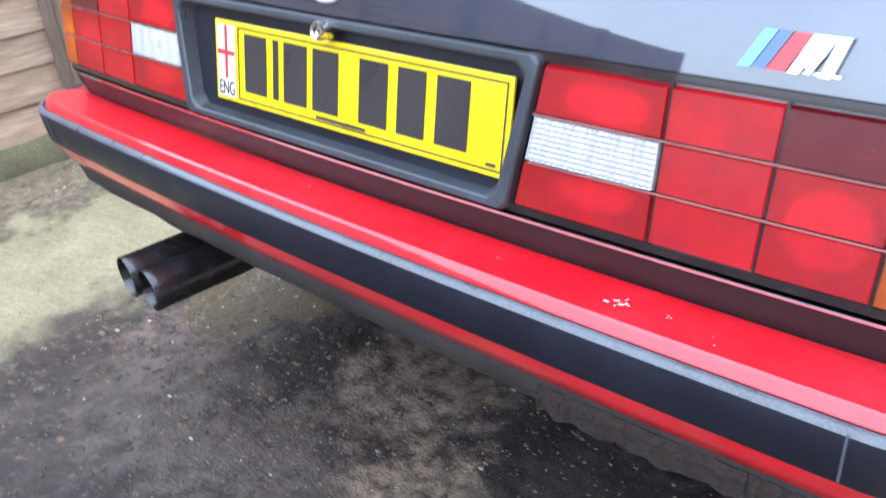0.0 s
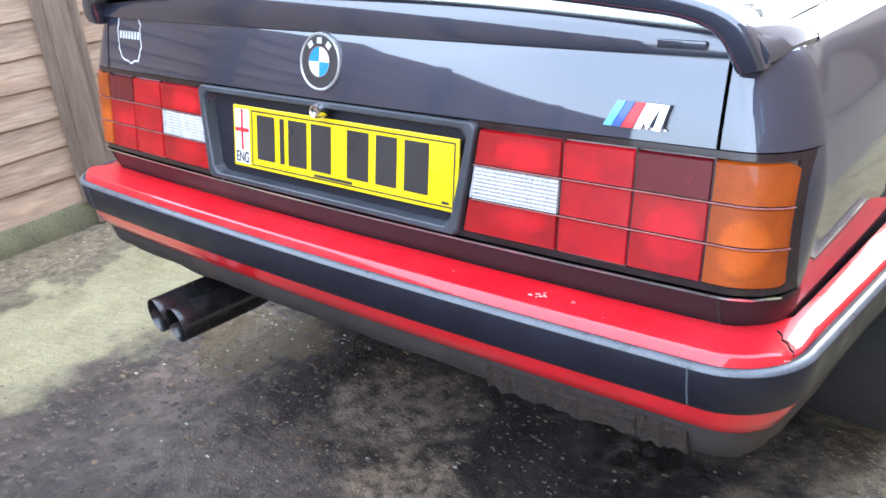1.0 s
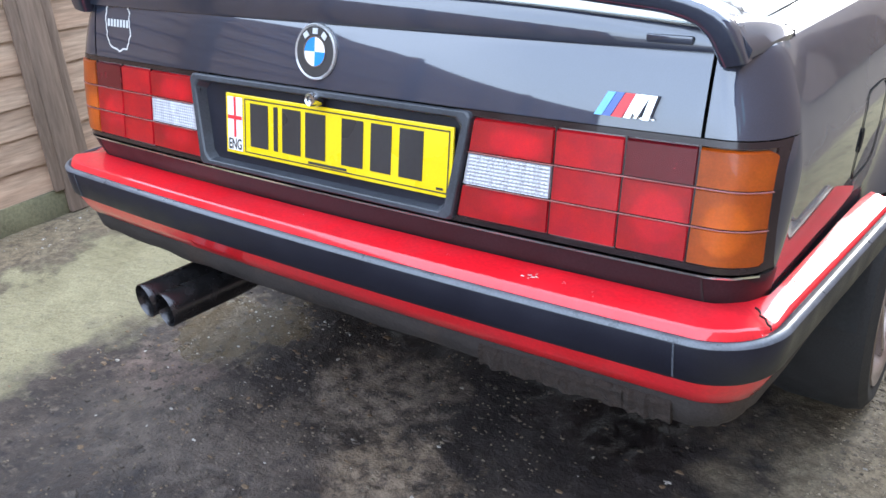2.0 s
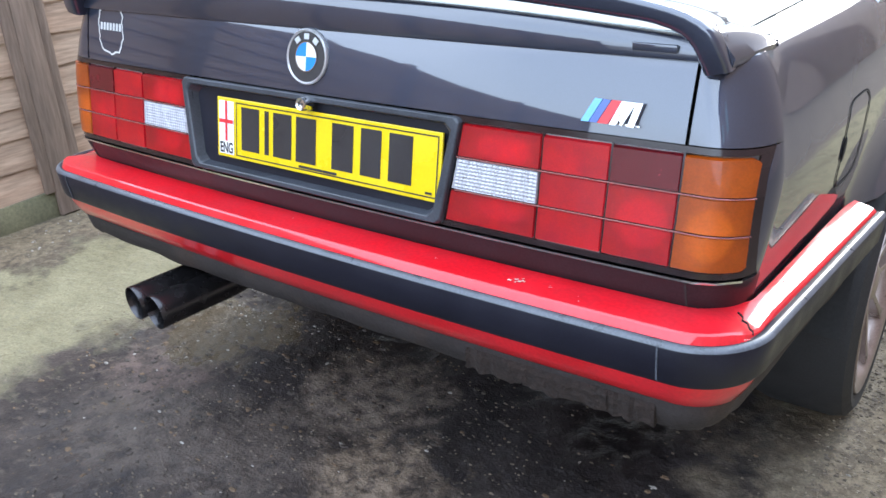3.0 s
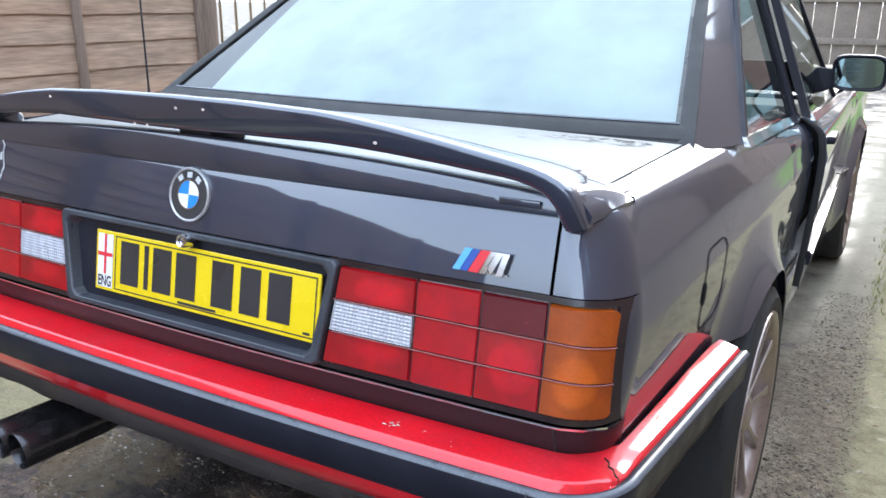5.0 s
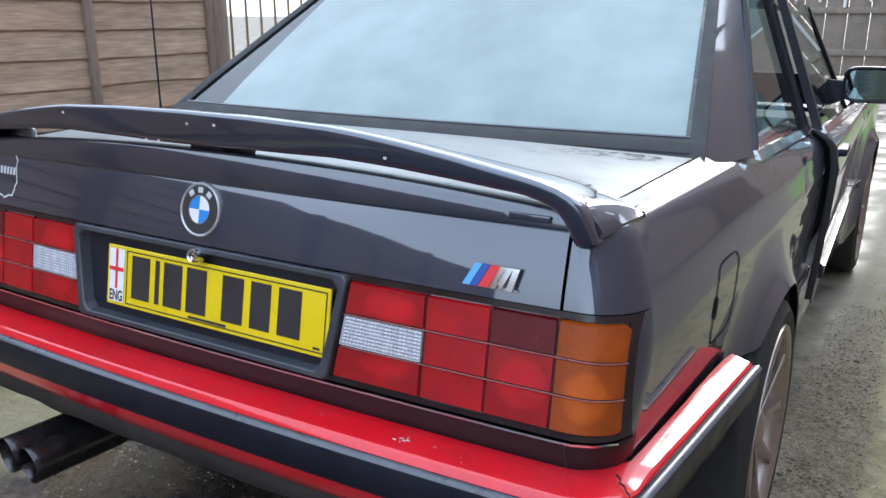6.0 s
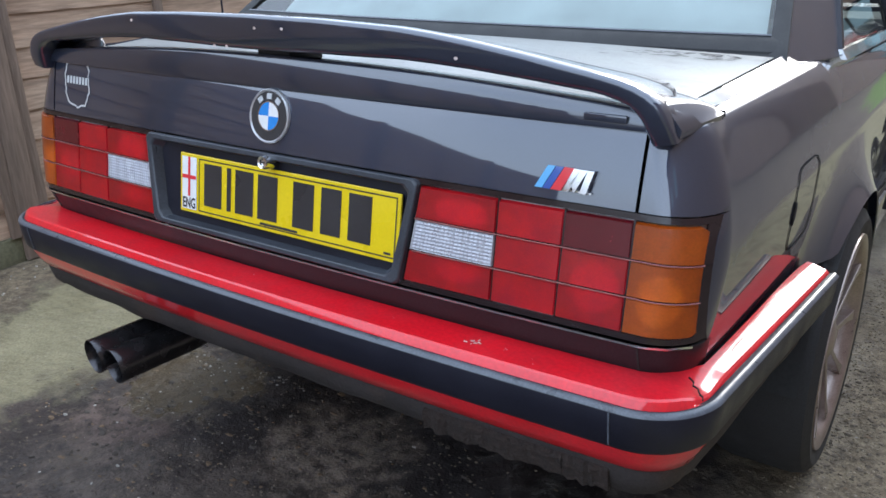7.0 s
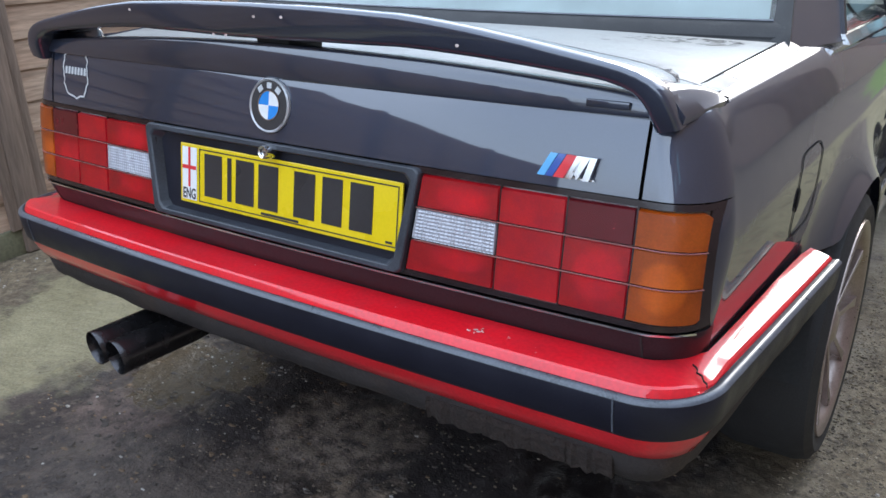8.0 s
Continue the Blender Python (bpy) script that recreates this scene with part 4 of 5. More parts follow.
angs = lin(0, 2 * math.pi, 49)
flap = part("fuel_flap", loft([[flap_pt(a, -0.001, 0.0016), flap_pt(a, 0.0, 0.0005), flap_pt(a, 0.0012, 0.0005), flap_pt(a, 0.0022, 0.0012)] for a in angs], closed=False), UNDER, car, "square fuel filler flap")
part("flap_pull", loft([[on_flank(0.523 + 0.007 * math.cos(a) * w, 0.748 + 0.022 * math.sin(a) * w, o) for a in lin(0, 2 * math.pi, 17)[:-1]] for w, o in ((1, 0.001), (0.9, 0.003))]), SOOT, flap)
aer = part("aerial", lathe([(0.012, 0), (0.011, 0.02), (0.005, 0.035), (0.0028, 0.06), (0.0022, 0.55), (0, 0.55)], 12, "Z"), TRIM, car, "thin black whip aerial")
aer.location = (-0.725, 0.69, 0.956)

# the waistline and deck lie lower than the tail's edge and fall towards the front
def place_of(ob):
    m = ob.matrix_basis
    return place_of(ob.parent) @ m if ob.parent else m


def rake(ob):
    if ob is spoiler:
        return
    if ob.type == "MESH":
        m = place_of(ob)
        back_m = m.inverted()
        for v in ob.data.vertices:
            p = m @ v.co
            f = min(1, max(0, (p.z - 0.86) / 0.10))
            a = min(1, max(0, (p.y - 0.16) / 0.12))
            if f and a:
                p.z -= f * (0.018 * a * a * (3 - 2 * a) + 0.05 * max(0, p.y - 0.8))
                v.co = back_m @ p
    for c in ob.children:
        rake(c)


rake(car)

# ---------- ground ----------
def gmat():
    m = bpy.data.materials.new("damp_dirty_concrete")
    m.use_nodes = True
    nt = m.node_tree
    n, ln = nt.nodes, nt.links
    b = n["Principled BSDF"]
    geo = n.new("ShaderNodeNewGeometry")
    sep = n.new("ShaderNodeSeparateXYZ")
    ln.new(geo.outputs["Position"], sep.inputs[0])

    def tex(scale, detail=8, rough=0.6):
        t = n.new("ShaderNodeTexNoise")
        t.inputs["Scale"].default_value, t.inputs["Detail"].default_value, t.inputs["Roughness"].default_value = scale, detail, rough
        ln.new(geo.outputs["Position"], t.inputs["Vector"])
        return t.outputs["Fac"]

    def rng(v, a, b2, c=0.0, d=1.0):
        r = n.new("ShaderNodeMapRange")
        r.inputs["From Min"].default_value, r.inputs["From Max"].default_value = a, b2
        r.inputs["To Min"].default_value, r.inputs["To Max"].default_value = c, d
        ln.new(v, r.inputs["Value"])
        return r.outputs["Result"]

    def op(kind, x, y):
        k = n.new("ShaderNodeMath")
        k.operation = kind
        for i, v in enumerate((x, y)):
            if isinstance(v, (int, float)):
                k.inputs[i].default_value = v
            else:
                ln.new(v, k.inputs[i])
        return k.outputs[0]

    def blend(f, a, b2):
        k = n.new("ShaderNodeMix")
        k.data_type = "RGBA"
        ln.new(f, k.inputs["Factor"])
        for name, v in (("A", a), ("B", b2)):
            if isinstance(v, tuple):
                k.inputs[name].default_value = (*v, 1)
            else:
                ln.new(v, k.inputs[name])
        return k.outputs["Result"]
    broad, mid, fine, grit = tex(1.6), tex(6), tex(38), tex(160, 4)
    wx = op("ADD", sep.outputs["X"], rng(mid, 0.3, 0.7, -0.14, 0.14))
    wy = op("ADD", sep.outputs["Y"], rng(mid, 0.3, 0.7, -0.14, 0.14))
    dirt_and_shade = blend(rng(mid, 0.38, 0.62), (0.020, 0.0145, 0.013), (0.046, 0.034, 0.029))
    worn = op("MULTIPLY", rng(tex(3.4, 6, 0.55), 0.56, 0.68), rng(fine, 0.35, 0.6, 0.5, 1.0))
    dirt_and_shade = blend(worn, dirt_and_shade, (0.092, 0.071, 0.056))
    dirt_and_shade = blend(rng(tex(17, 6, 0.6), 0.54, 0.66), dirt_and_shade, (0.016, 0.012, 0.013))
    dirt_and_shade = blend(rng(fine, 0.57, 0.68), dirt_and_shade, (0.088, 0.068, 0.053))
    # ground under the car's tail: its shadow is put into the colour
    dirt_and_shade = blend(op("MULTIPLY", rng(op("ADD", wy, 0.0), 0.16, 0.42), op("MULTIPLY", rng(wx, -0.78, -0.55), rng(wx, 0.85, 0.6))), dirt_and_shade, blend(rng(mid, 0.4, 0.6), (0.014, 0.011, 0.011), (0.030, 0.023, 0.022)))

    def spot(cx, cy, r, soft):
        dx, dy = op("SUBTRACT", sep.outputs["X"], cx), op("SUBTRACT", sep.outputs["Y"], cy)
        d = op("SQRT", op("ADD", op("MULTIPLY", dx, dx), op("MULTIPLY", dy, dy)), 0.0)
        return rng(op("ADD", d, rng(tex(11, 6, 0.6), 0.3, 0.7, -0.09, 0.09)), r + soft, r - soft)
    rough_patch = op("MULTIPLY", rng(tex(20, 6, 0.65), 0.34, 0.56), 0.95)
    dirt_and_shade = blend(op("MULTIPLY", spot(-0.18, 0.40, 0.17, 0.05), rough_patch), dirt_and_shade, (0.18, 0.14, 0.112))
    dirt_and_shade = blend(op("MULTIPLY", spot(0.03, 0.16, 0.13, 0.04), rough_patch), dirt_and_shade, (0.21, 0.155, 0.112))
    dirt_and_shade = blend(op("MULTIPLY", spot(-0.55, 0.02, 0.16, 0.06), rough_patch), dirt_and_shade, (0.088, 0.068, 0.056))
    dirt_and_shade = blend(op("MULTIPLY", spot(-0.30, 0.06, 0.16, 0.06), rough_patch), dirt_and_shade, (0.085, 0.066, 0.055))
    dirt_and_shade = blend(op("MULTIPLY", spot(0.38, 0.10, 0.12, 0.05), rough_patch), dirt_and_shade, (0.14, 0.118, 0.105))
    dirt_and_shade = blend(op("MULTIPLY", spot(-0.72, 0.20, 0.13, 0.05), rough_patch), dirt_and_shade, (0.12, 0.085, 0.072))
    puddle = spot(-0.74, 0.44, 0.19, 0.03)
    dirt_and_shade = blend(puddle, dirt_and_shade, (0.066, 0.047, 0.025))
    slab = blend(rng(mid, 0.35, 0.65), (0.155, 0.137, 0.082), (0.21, 0.190, 0.118))
    slab = blend(rng(fine, 0.55, 0.72), slab, (0.17, 0.153, 0.104))
    left = op("MULTIPLY", rng(wx, -1.72, -1.60), rng(op("ADD", wx, op("MULTIPLY", wy, -0.12)), -0.98, -1.14))
    gravel = blend(rng(fine, 0.36, 0.66), (0.112, 0.086, 0.057), (0.195, 0.154, 0.104))
    gravel = blend(rng(tex(13, 8, 0.75), 0.50, 0.62), gravel, (0.060, 0.046, 0.032))
    gravel = blend(rng(tex(5, 5, 0.6), 0.46, 0.60), gravel, blend(rng(fine, 0.4, 0.6), (0.095, 0.075, 0.050), (0.17, 0.137, 0.094)))
    wr = op("ADD", sep.outputs["X"], rng(mid, 0.3, 0.7, -0.025, 0.025))
    right = rng(wr, 0.98, 1.06)
    grav = op("MULTIPLY", rng(wx, 0.60, 0.78), rng(wr, 1.06, 0.98))
    far_left = rng(wx, -1.62, -1.78)
    c = blend(left, dirt_and_shade, slab)
    c = blend(grav, c, gravel)
    c = blend(op("MULTIPLY", rng(wx, 0.60, 0.78), rng(wy, 1.9, 3.0)), c, blend(rng(mid, 0.35, 0.65), (0.15, 0.132, 0.096), (0.19, 0.170, 0.125)))
    c = blend(far_left, c, gravel)
    pale = blend(rng(broad, 0.4, 0.6), (0.155, 0.135, 0.073), (0.215, 0.188, 0.108))
    pale = blend(op("MULTIPLY", rng(tex(9, 7, 0.65), 0.50, 0.64), 0.7), pale, (0.10, 0.086, 0.046))
    pale = blend(rng(tex(23, 6, 0.6), 0.60, 0.72), pale, (0.27, 0.245, 0.17))
    c = blend(right, c, pale)
    c = blend(rng(wx, 1.42, 1.6), c, blend(rng(mid, 0.35, 0.65), (0.085, 0.066, 0.052), (0.125, 0.098, 0.078)))
    lawn = op("MULTIPLY", rng(op("ADD", wx, op("MULTIPLY", wy, -0.19)), 0.95, 0.8), op("MULTIPLY", rng(wx, 1.32, 1.42), rng(wy, 6.6, 7.0)))
    c = blend(lawn, c, blend(rng(mid, 0.35, 0.65), (0.075, 0.15, 0.022), (0.12, 0.19, 0.04)))
    c2 = n.new("ShaderNodeMix")
    c2.data_type, c2.blend_type = "RGBA", "MULTIPLY"
    c2.inputs["Factor"].default_value = 1
    ln.new(c, c2.inputs["A"])
    ln.new(rng(grit, 0.3, 0.7, 0.75, 1.25), c2.inputs["B"])
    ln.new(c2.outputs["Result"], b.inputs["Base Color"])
    wet = op("MULTIPLY", puddle, op("SUBTRACT", 1.0, left))
    ro = op("MAXIMUM", rng(tex(2.6, 5, 0.5), 0.40, 0.60, 0.42, 0.85), op("MULTIPLY", rng(wr, 0.7, 0.9), 0.9))
    b.inputs["Specular IOR Level"].default_value = 0.35
    ln.new(op("MULTIPLY", ro, op("SUBTRACT", 1.0, op("MULTIPLY", wet, 0.8))), b.inputs["Roughness"])
    bp = n.new("ShaderNodeBump")
    bp.inputs["Strength"].default_value, bp.inputs["Distance"].default_value = 0.6, 0.012
    ln.new(op("ADD", op("MULTIPLY", tex(14, 6, 0.55), 0.8), op("ADD", fine, op("MULTIPLY", grit, 0.25))), bp.inputs["Height"])
    ln.new(op("SUBTRACT", 0.75, op("MULTIPLY", op("MAXIMUM", right, rng(sep.outputs["Y"], 1.6, 3.0)), 0.65)), bp.inputs["Strength"])
    ln.new(bp.outputs["Normal"], b.inputs["Normal"])
    return m


def ground_z(x, y):
    flatter = 1 - 0.75 * min(1, max(0, (x - 0.72) / 0.12)) - 0.75 * min(1, max(0, (-1.0 - x) / 0.12))
    near = max(0.0, 1 - max(0, math.hypot(x, y - 1) - 2.5) / 2)
    return near * (0.010 * max(0.1, flatter) * noise.noise(Vector((x * 2, y * 2, 0))) + 0.006 * max(0.06, 1.4 * flatter - 0.4) * noise.noise(Vector((x * 9, y * 9, 5))) + 0.006 * flatter * min(1, max(0, (1.5 - y) / 0.4)) * noise.noise(Vector((x * 27, y * 27, 9)))) - 0.004


gx = [-400, -100, -30, -10, -5, -3.5] + lin(-2.8, -1.3, 50)[:-1] + lin(-1.3, 1.2, 200) + lin(1.2, 2.4, 40)[1:] + [3.2, 4.5, 7, 12, 30, 100, 400]
gy = [-400, -100, -30, -10, -5, -2.5] + lin(-1.5, -0.6, 30)[:-1] + lin(-0.6, 1.2, 150) + lin(1.2, 5.5, 140)[1:] + [7, 9, 13, 20, 40, 100, 400]
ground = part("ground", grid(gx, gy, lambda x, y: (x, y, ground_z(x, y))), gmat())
tagged(ground, "damp dirty concrete drive with gravel and mossy patches", "ground", kind="structure")

# ---------- fence ----------
FX = -2.07
PITCH = 0.118


def fence_panel(y0, y1, z_top):
    f = thing("timber_fence", "weathered brown overlapping timber fence panel", "fence", (FX, 0, 0), "fence panels")
    rr = random.Random(int(y0 * 100) + 7)
    z = 0.10
    while z < z_top - 0.04:
        hh = PITCH + 0.022
        n = 26
        ph = rr.uniform(0, 50)
        secs = []
        for k in range(n):
            y = y0 + (y1 - y0) * k / (n - 1)
            w = 0.010 * noise.noise(Vector((y * 2.2, ph, 0))) + 0.004 * noise.noise(Vector((y * 9, ph, 3)))
            secs.append([(0.004, y, z + w), (0.016, y, z + w), (0.007, y, z + hh), (0.0, y, z + hh)])
        part("board", loft(secs), WOOD, f, smooth=False)
        z += PITCH
    for y in [y0 + 0.02] + ([0.5 * (y0 + y1)] if y1 - y0 > 1 else []) + [y1 - 0.02]:
        part("batten", box(0.014, 0.034, y - 0.02, y + 0.02, 0.10, z_top, 0.003), POSTWOOD, f)
    return f


def fence_post(y, h):
    p = part("fence_post", box(FX - 0.05, FX + 0.04, y - 0.045, y + 0.045, 0.0, h, 0.006), POSTWOOD)
    return tagged(p, "weathered square timber fence post", "post", "fence posts")


def gravel_board(y0, y1):
    p = part("gravel_board", box(FX - 0.015, FX + 0.02, y0, y1, -0.02, 0.10, 0.004), MOSSWOOD)
    return tagged(p, "mossy timber gravel board below the fence", "board", "gravel boards")


posts = [-6.63, -4.79, -2.95, -1.105, 0.74, 2.23]
for a, b in zip(posts, posts[1:]):
    fence_panel(a + 0.045, b - 0.045, 1.62)
    gravel_board(a + 0.045, b - 0.045)
for y in posts:
    fence_post(y, 1.68)

# ---------- beyond the drive ----------
def house(name, label, x0, x1, y0, y1, eaves, ridge, along, windows, mat_wall=None):
    """A plain house: walls, a pitched roof and windows with frames on the given faces."""
    h = thing(name, label, "house", (0, 0, 0))
    part("wall", box(x0, x1, y0, y1, -0.05, eaves), mat_wall or BRICK, h, smooth=False)
    o = 0.3
    if along == "x":
        ym = (y0 + y1) / 2
        rings = [[(x, y0 - o, eaves - 0.1), (x, ym, ridge), (x, y1 + o, eaves - 0.1), (x, ym, eaves - 0.05)] for x in (x0 - o, x1 + o)]
    else:
        xm = (x0 + x1) / 2
        rings = [[(x0 - o, y, eaves - 0.1), (xm, y, ridge), (x1 + o, y, eaves - 0.1), (xm, y, eaves - 0.05)] for y in (y0 - o, y1 + o)]
    part("roof", loft(rings), ROOF, h, smooth=False)
    for face, a, z, w, ht in windows:
        if face == "y0":
            b, fb = (a, a + w, y0 - 0.02, y0 + 0.05, z, z + ht), (a - 0.07, a + w + 0.07, y0 - 0.05, y0 - 0.01, z - 0.07, z)
        elif face == "y1":
            b, fb = (a, a + w, y1 - 0.05, y1 + 0.02, z, z + ht), (a - 0.07, a + w + 0.07, y1 + 0.01, y1 + 0.05, z - 0.07, z)
        else:
            b, fb = (x0 - 0.02, x0 + 0.05, a, a + w, z, z + ht), (x0 - 0.05, x0 - 0.01, a - 0.07, a + w + 0.07, z - 0.07, z)
        wdw = part("window", box(*b), DARKPANE, h, smooth=False)
        part("sill", box(*fb), PALEPAINT, wdw, smooth=False)
    return h


DARKPANE = mat("house_window_glass", (0.12, 0.2, 0.2), 0.08, 0.0, 0.6, 0.1)
# the first, narrow one is added out of view to keep sky off reflections
house("house", "unseen brown brick house, added beside the lawn to block sky glare", 4.6, 5.9, 13.6, 21.0, 5.8, 9.0, "x", [("y1", 4.9, 1.0, 0.6, 1.1)])
house("house", "brown brick house beyond the end of the lawn", 2.2, 14.0, 27.0, 35.0, 5.4, 8.0, "x", [("y0", a, z, 0.9, 1.2) for a in (2.9, 4.6, 6.6) for z in (1.0, 3.6)])
house("house", "brown brick terraced house along the far side of the lawn", 5.6, 13.0, -16.0, 13.0, 6.6, 10.2, "y", [("x0", a, z, 1.5, 1.25) for a in (-13.0, -9.0) for z in (1.0, 3.6)])

# a red car standing at the far end of the lawn
far_car = thing("parked_car", "small red hatchback parked beyond the lawn", "car", (3.5, 23.0, 0))
far_car.rotation_euler = (0, 0, radians(-62))
body_sec = [(-1.9, 0.25), (-1.95, 0.55), (-1.85, 0.85), (-0.6, 0.92), (1.1, 0.92), (1.9, 0.78), (1.95, 0.5), (1.9, 0.25)]
part("body", loft([[(x, y * (1 - 0.03 * abs(x)), z) for x, z in body_sec] for y in (-0.8, -0.78, 0.78, 0.8)]), FAR_RED, far_car)
part("cabin", loft([[(x, y * f, z) for x, z, f in ((-1.7, 0.85, 1), (-1.3, 1.38, 0.85), (0.2, 1.42, 0.85), (1.0, 0.9, 1))] for y in (-0.74, 0.74)]), DARKPANE, far_car)
for x in (-1.25, 1.25):
    for y in (-0.78, 0.78):
        w = part("wheel", lathe([(0, -0.09), (0.28, -0.09), (0.30, -0.06), (0.30, 0.06), (0.28, 0.09), (0, 0.09)], 24), TYRE, far_car)
        w.location = (x, y, 0.30)

# gates across the end of the drive
gate = thing("timber_gate", "brown boarded timber gate with pale upright bars", "gate", (0, 17.5, 0))
for k in range(12):
    part("board", box(-3.0 + 0.4 * k, -2.61 + 0.4 * k, 0, 0.04, 0.04, 2.6 + 0.03 * (k % 3), 0.004), GATEWOOD, gate)
for z in (0.5, 1.3, 2.2):
    part("rail", box(-3.0, 1.8, -0.06, -0.005, z - 0.06, z + 0.06, 0.004), GATEWOOD, gate)
for k in range(8):
    part("bar", box(-1.6 + 0.45 * k, -1.54 + 0.45 * k, -0.10, -0.062, 1.35 + 0.1 * (k % 2), 2.9, 0.01), PALEPAINT, gate)

# railing that follows the timber fence
RUSTBAR = mat("rusty_iron", (0.24, 0.17, 0.10), 0.7, 0.3, 0, 0.3, 20, 120)
rail = thing("metal_railing", "rusty metal railing with thin upright bars", "railing", (FX, 2.33, 0))
for k in range(14):
    part("bar", box(-0.005, 0.005, k * 0.11, k * 0.11 + 0.009, 0.05, 1.6), RUSTBAR, rail, smooth=False)
for z in (0.2, 1.5):
    part("rail", box(-0.012, 0.012, -0.05, 1.5, z, z + 0.03), RUSTBAR, rail, smooth=False)

# ---------- wear on the car ----------
def smear(name, pts, material, parent):
    b = bmesh.new()
    b.faces.new([b.verts.new(p) for p in pts])
    bmesh.ops.recalc_face_normals(b, faces=b.faces)
    return part(name, b, material, parent, smooth=False)


BARE = mat("scraped_pale_plastic", (0.62, 0.5, 0.46), 0.8, 0, 0, 0.3, 60, 400)


def bumper_top(x, o):
    """A point on the red top of the bumper: o runs from its outer to its inner edge."""
    k = min(range(NF), key=lambda i: abs(FULL[i][0][0] - x) if FULL[i][0][1] < 0.06 else 9)
    return (x, FULL[k][0][1] + 0.012 + 0.040 * o, 0.6215 + 0.0026 * min(1, 2 * o))


rs = random.Random(11)
for cx, o, sz, n in ((0.446, 0.55, 0.010, 6), (0.456, 0.7, 0.007, 5), (0.50, 0.75, 0.004, 3), (0.30, 0.8, 0.003, 3), (0.55, 0.4, 0.003, 2), (-0.02, 0.9, 0.003, 2)):
    for k in range(n):
        a0 = rs.uniform(0, 6)
        px, po = cx + rs.uniform(-sz, sz), o + rs.uniform(-0.15, 0.15)
        q = []
        for i in range(6):
            a = a0 + i * math.pi / 3
            r = sz * rs.uniform(0.15, 0.6)
            p = bumper_top(px + r * math.cos(a) * 0.6, po + r * math.sin(a) * 14)
            q.append((p[0], p[1], p[2] + 0.0016))
        smear("scrape", q, BARE, bumper)
# streaks wiped in the dew on the lid, beside the window
def lid_z(x, y):
    k = min(1, max(0, (y - 0.2) / 0.5))
    u = x / lid_x(y)
    return 0.960 + 0.014 * k + 0.012 * (1 - u * u) * min(1, k * 3)


rd = random.Random(21)
bm = bmesh.new()
for k in range(700):
    cx = rd.uniform(-0.63, 0.64)
    edge = 0.655 - 0.03 * (1 - (cx / 0.68) ** 2)
    cy = edge - 0.012 - abs(rd.gauss(0, 0.022))
    lx, ly = rd.uniform(0.003, 0.013), rd.uniform(0.0012, 0.0035)
    bm.faces.new([bm.verts.new((cx + lx * math.cos(a) * rd.uniform(0.5, 1.2), cy + ly * math.sin(a) * rd.uniform(0.5, 1.3), 0.0014 + lid_z(cx + lx * math.cos(a), cy))) for a in lin(0, 2 * math.pi, 9)[:-1]])
tagged(part("dew_streak", bm, DIRTSTREAK, lid, "dark streaks in the dew below the window", smooth=False), kind="stuff")

# stone chips along the spoiler
for x, dz in ((-0.30, 0.014), (0.02, 0.020), (0.08, 0.018), (-0.05, 0.052), (-0.08, 0.052), (0.40, 0.026)):
    zt = interp(abs(x), TOPZ)
    y = 0.1035 + 0.022 * (x / 0.7) ** 2
    smear("paint_chip", [(x + 0.0035 * math.cos(a), y, zt - dz + 0.0025 * math.sin(a)) for a in lin(0, 2 * math.pi, 7)[:-1]], BARE, spoiler)

# ---------- loose litter on the ground ----------
def scatter(name, label, category, material, count, areas, size, flatness, seed):
    """Many small stones or leaves in one mesh."""
    r = random.Random(seed)
    verts, faces = [], []
    for k in range(count):
        x0, x1, y0, y1 = r.choice(areas)
        x, y = r.uniform(x0, x1), r.uniform(y0, y1)
        sz = size * r.uniform(0.35, 1.0) ** 1.5
        base, a0 = len(verts), r.uniform(0, 6.28)
        hz = sz * flatness * r.uniform(0.5, 1.2)
        z = ground_z(x, y)
        n = 6
        lx, ly = r.uniform(0.6, 1.5), r.uniform(0.4, 1.0)
        for i in range(n):
            a = a0 + 6.283 * i / n
            rr = sz * r.uniform(0.6, 1.1)
            verts.append((x + rr * math.cos(a) * lx, y + rr * math.sin(a) * ly, z - 0.001))
        for i in range(n):
            a = a0 + 6.283 * i / n
            rr = sz * r.uniform(0.3, 0.7)
            verts.append((x + rr * math.cos(a) * lx, y + rr * math.sin(a) * ly, z + hz * r.uniform(0.5, 1.2)))
        for i in range(n):
            j = (i + 1) % n
            faces.append((base + i, base + j, base + n + j, base + n + i))
        faces.append(tuple(base + n + i for i in range(n)))
    me = bpy.data.meshes.new(name)
    me.from_pydata(verts, [], faces)
    me.materials.append(material)
    return tagged(new(name, me), label, category, kind="stuff")


CRUMB = mat("brown_soil_crumb", (0.105, 0.085, 0.064), 0.9, 0, 0, 0.5, 60, 300, 0.4, 200)
DARKSTONE = mat("dark_grit", (0.120, 0.095, 0.070), 0.85, 0, 0, 0.5, 40, 200)
GRITSTONE = mat("brown_grit", (0.165, 0.130, 0.088), 0.85, 0, 0, 0.6, 40, 200)
scatter("gravel", "brown-grey gravel and grit beside the wheels", "gravel", GRITSTONE, 5200, [(0.78, 1.04, 0.5, 2.3), (0.82, 1.03, 0.6, 3.0)], 0.0055, 0.5, 1)
scatter("soil_crumbs", "coarse dark soil crumbs among the gravel", "soil", CRUMB, 700, [(0.80, 1.02, 0.55, 1.5), (0.84, 1.02, 0.8, 2.6)], 0.009, 0.5, 14)
GREYSTONE = mat("grey_grit", (0.24, 0.20, 0.15), 0.85, 0, 0, 0.5, 60, 200)
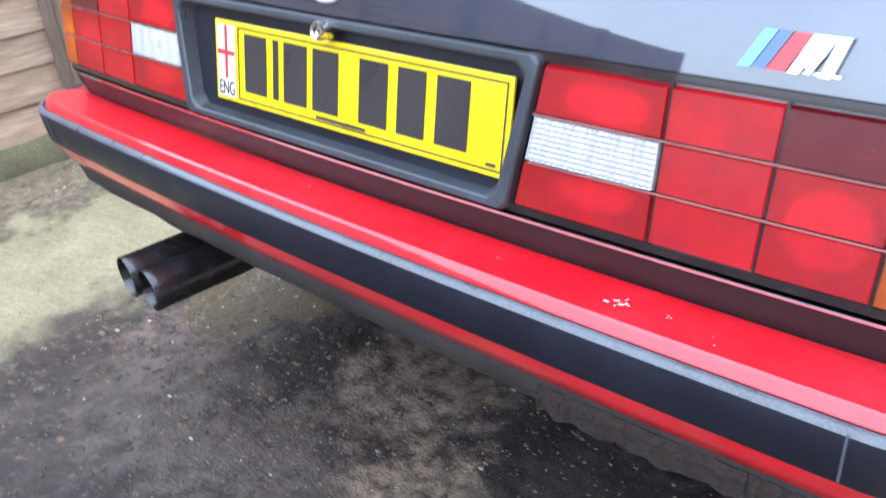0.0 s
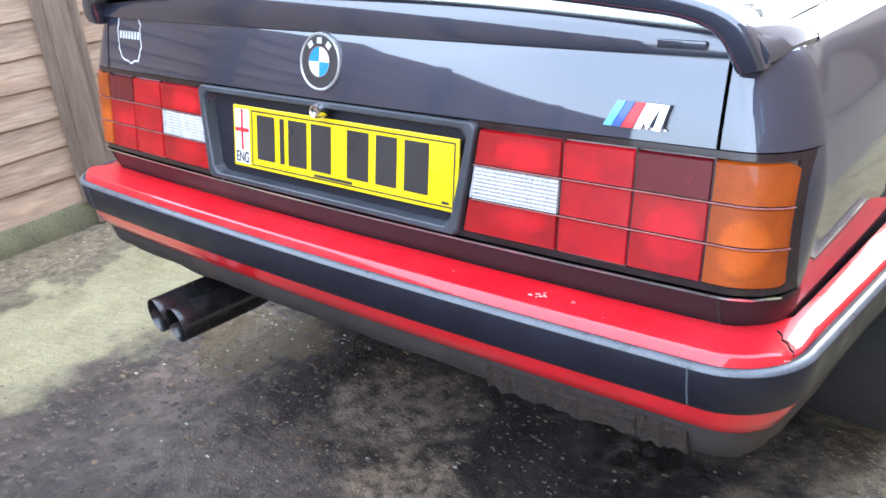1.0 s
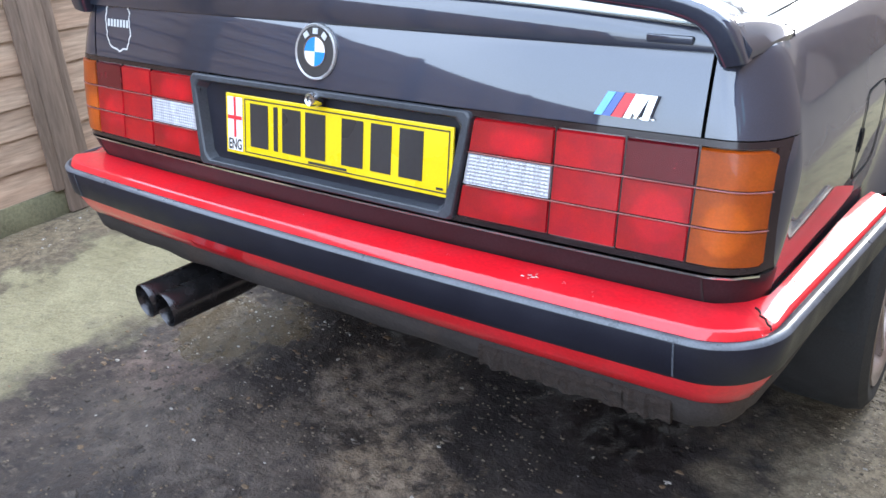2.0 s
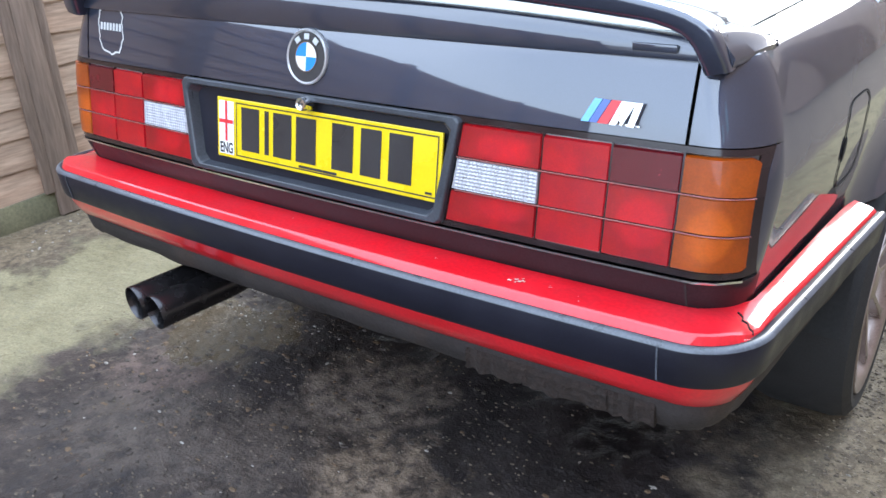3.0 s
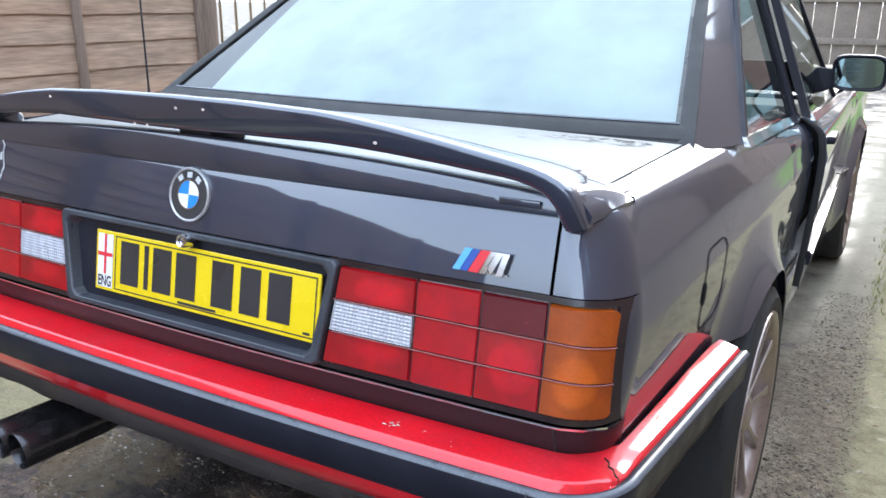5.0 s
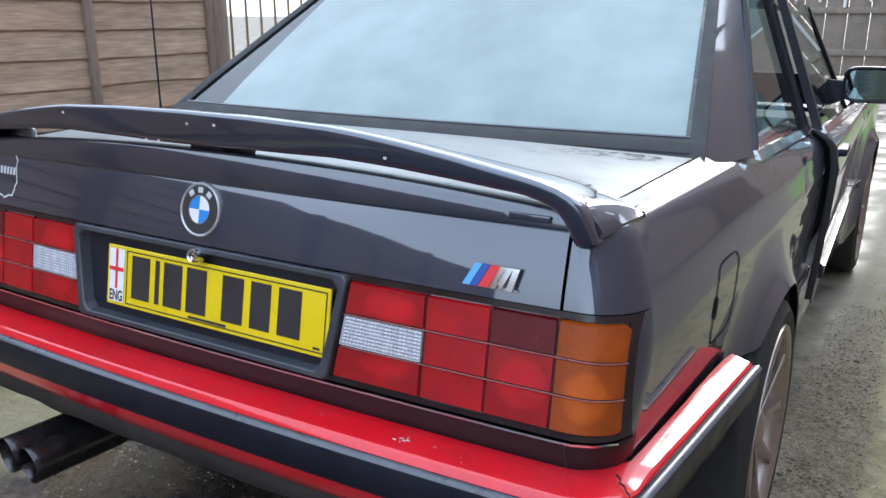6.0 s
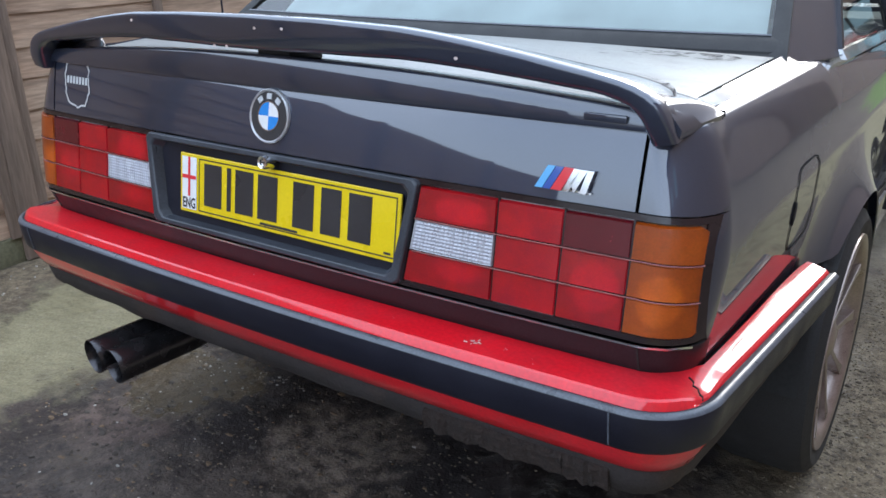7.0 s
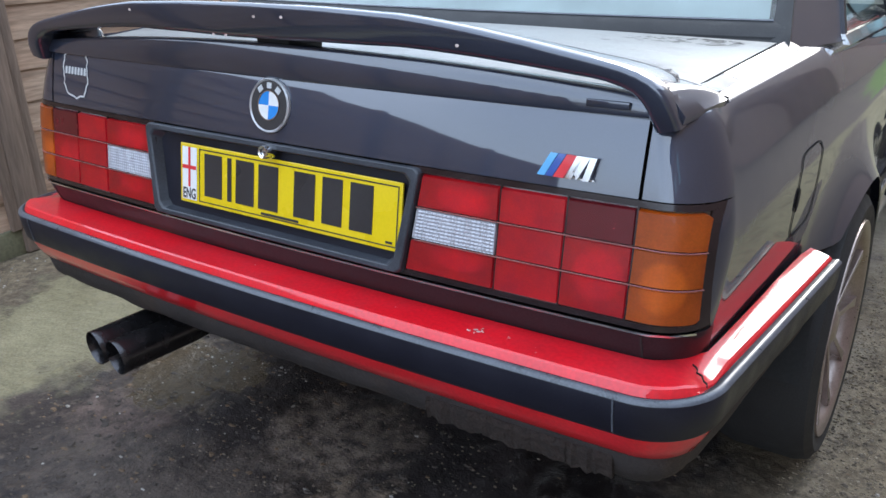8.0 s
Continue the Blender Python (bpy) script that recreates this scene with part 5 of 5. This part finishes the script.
scatter("fine_gravel", "fine pale grey grit beside the wheels", "gravel", GREYSTONE, 1600, [(0.78, 1.04, 0.5, 2.2), (0.82, 1.03, 0.8, 3.0)], 0.0050, 0.5, 12)
scatter("pale_gravel", "pale pebbles along the fence foot", "gravel", STONE, 240, [(-2.03, -1.72, 0.0, 1.6), (-2.03, -1.72, 0.0, 1.6), (0.85, 1.15, 0.7, 4.0)], 0.008, 0.6, 2)
scatter("grit", "small stones and crumbs on the damp ground", "grit", DARKSTONE, 2600, [(-1.2, 0.9, -0.4, 1.2), (-0.9, 0.3, -0.2, 0.8)], 0.006, 0.5, 3)
CLOD = mat("damp_soil_clod", (0.055, 0.043, 0.036), 0.8, 0, 0, 0.4, 40, 200, 0.4, 160)
scatter("soil_clods", "damp brown soil clods and broken bits on the ground", "soil", CLOD, 520, [(-0.95, -0.45, -0.35, 0.35), (-0.95, 0.6, -0.4, 0.25), (-0.9, 0.2, 0.2, 0.7)], 0.015, 0.26, 6)
scatter("leaf_litter", "dead brown leaves and bark crumbs on the ground", "leaves", LEAF, 480, [(-1.1, -0.2, -0.3, 0.7), (-1.0, 0.7, -0.3, 0.8), (0.9, 1.1, 0.8, 3.0)], 0.012, 0.15, 4)
scatter("pale_flakes", "pale flakes scattered on the damp ground", "flakes", STONE, 130, [(-1.0, -0.3, 0.1, 0.8), (-0.8, 0.6, -0.2, 0.6), (-0.85, -0.50, 0.48, 0.58)], 0.009, 0.2, 5)

# grass in the joint of the drive
r = random.Random(8)
gv, gf = [], []
for k in range(380):
    c = r.choice((2.9, 3.2, 3.7, 3.95, 4.3, 4.6, 4.9, 5.6))
    x, y = 1.03 + 0.025 * r.gauss(0, 1), c + 0.12 * r.gauss(0, 1)
    a, h = r.uniform(0, 6.28), r.uniform(0.008, 0.03)
    w, lx, ly = 0.0025, 0.5 * h * math.cos(a), 0.5 * h * math.sin(a)
    b = len(gv)
    gv += [(x - w * math.sin(a), y + w * math.cos(a), -0.004), (x + w * math.sin(a), y - w * math.cos(a), -0.004), (x + lx, y + ly, h)]
    gf.append((b, b + 1, b + 2))
me = bpy.data.meshes.new("grass_tufts")
me.from_pydata(gv, [], gf)
me.materials.append(GRASS)
tagged(new("grass_tufts", me), "small green grass tufts in a joint of the concrete", "grass", kind="stuff")

# torn, rusty edge of the bumper's underside
for x0, x1, sd in ((0.36, 0.47, 1), (0.46, 0.60, 2), (0.58, 0.67, 3)):
    q = random.Random(sd)
    xs = lin(x0, x1, 16)
    low = [0.450 + 0.010 * noise.noise(Vector((x * 40, sd, 0))) + q.uniform(-0.002, 0.002) for x in xs]
    secs = []
    for x, zl in zip(xs, low):
        y = 0.056 + 0.017 * (x / 0.69) ** 2
        j = q.uniform(-0.002, 0.002)
        secs.append([(x, y + j, 0.489), (x, y - 0.004 + j, 0.480), (x, y + j, zl), (x, y + 0.008 + j, zl - 0.002), (x, y + 0.014, 0.48)])
    part("torn_edge", loft(secs), RUST, bumper, "torn rusty flakes under the bumper", smooth=False)
for g in (1, -1):
    part("panel_seam", loft([[back(g * (0.684 + d), z, o) for d, o in ((-0.0015, 0.0), (-0.0015, 0.0010), (0.0015, 0.0012), (0.0015, 0.0))] for z in lin(0.588, 0.667, 6)]), UNDER, car)
# the crack across the corner of the bumper
q = random.Random(5)
pts = []
for k in range(9):
    x = 0.748 + 0.0042 * k
    pts.append((x + q.uniform(-0.002, 0.002), 0.140 - 0.0042 * k + q.uniform(-0.003, 0.003), 0.6246 - 0.0007 * k))
part("crack", loft([[(x - 0.0008, y, z + 0.0008), (x + 0.0008, y, z + 0.0008), (x + 0.0008, y, z - 0.002), (x - 0.0008, y, z - 0.002)] for x, y, z in pts]), SOOT, bumper)
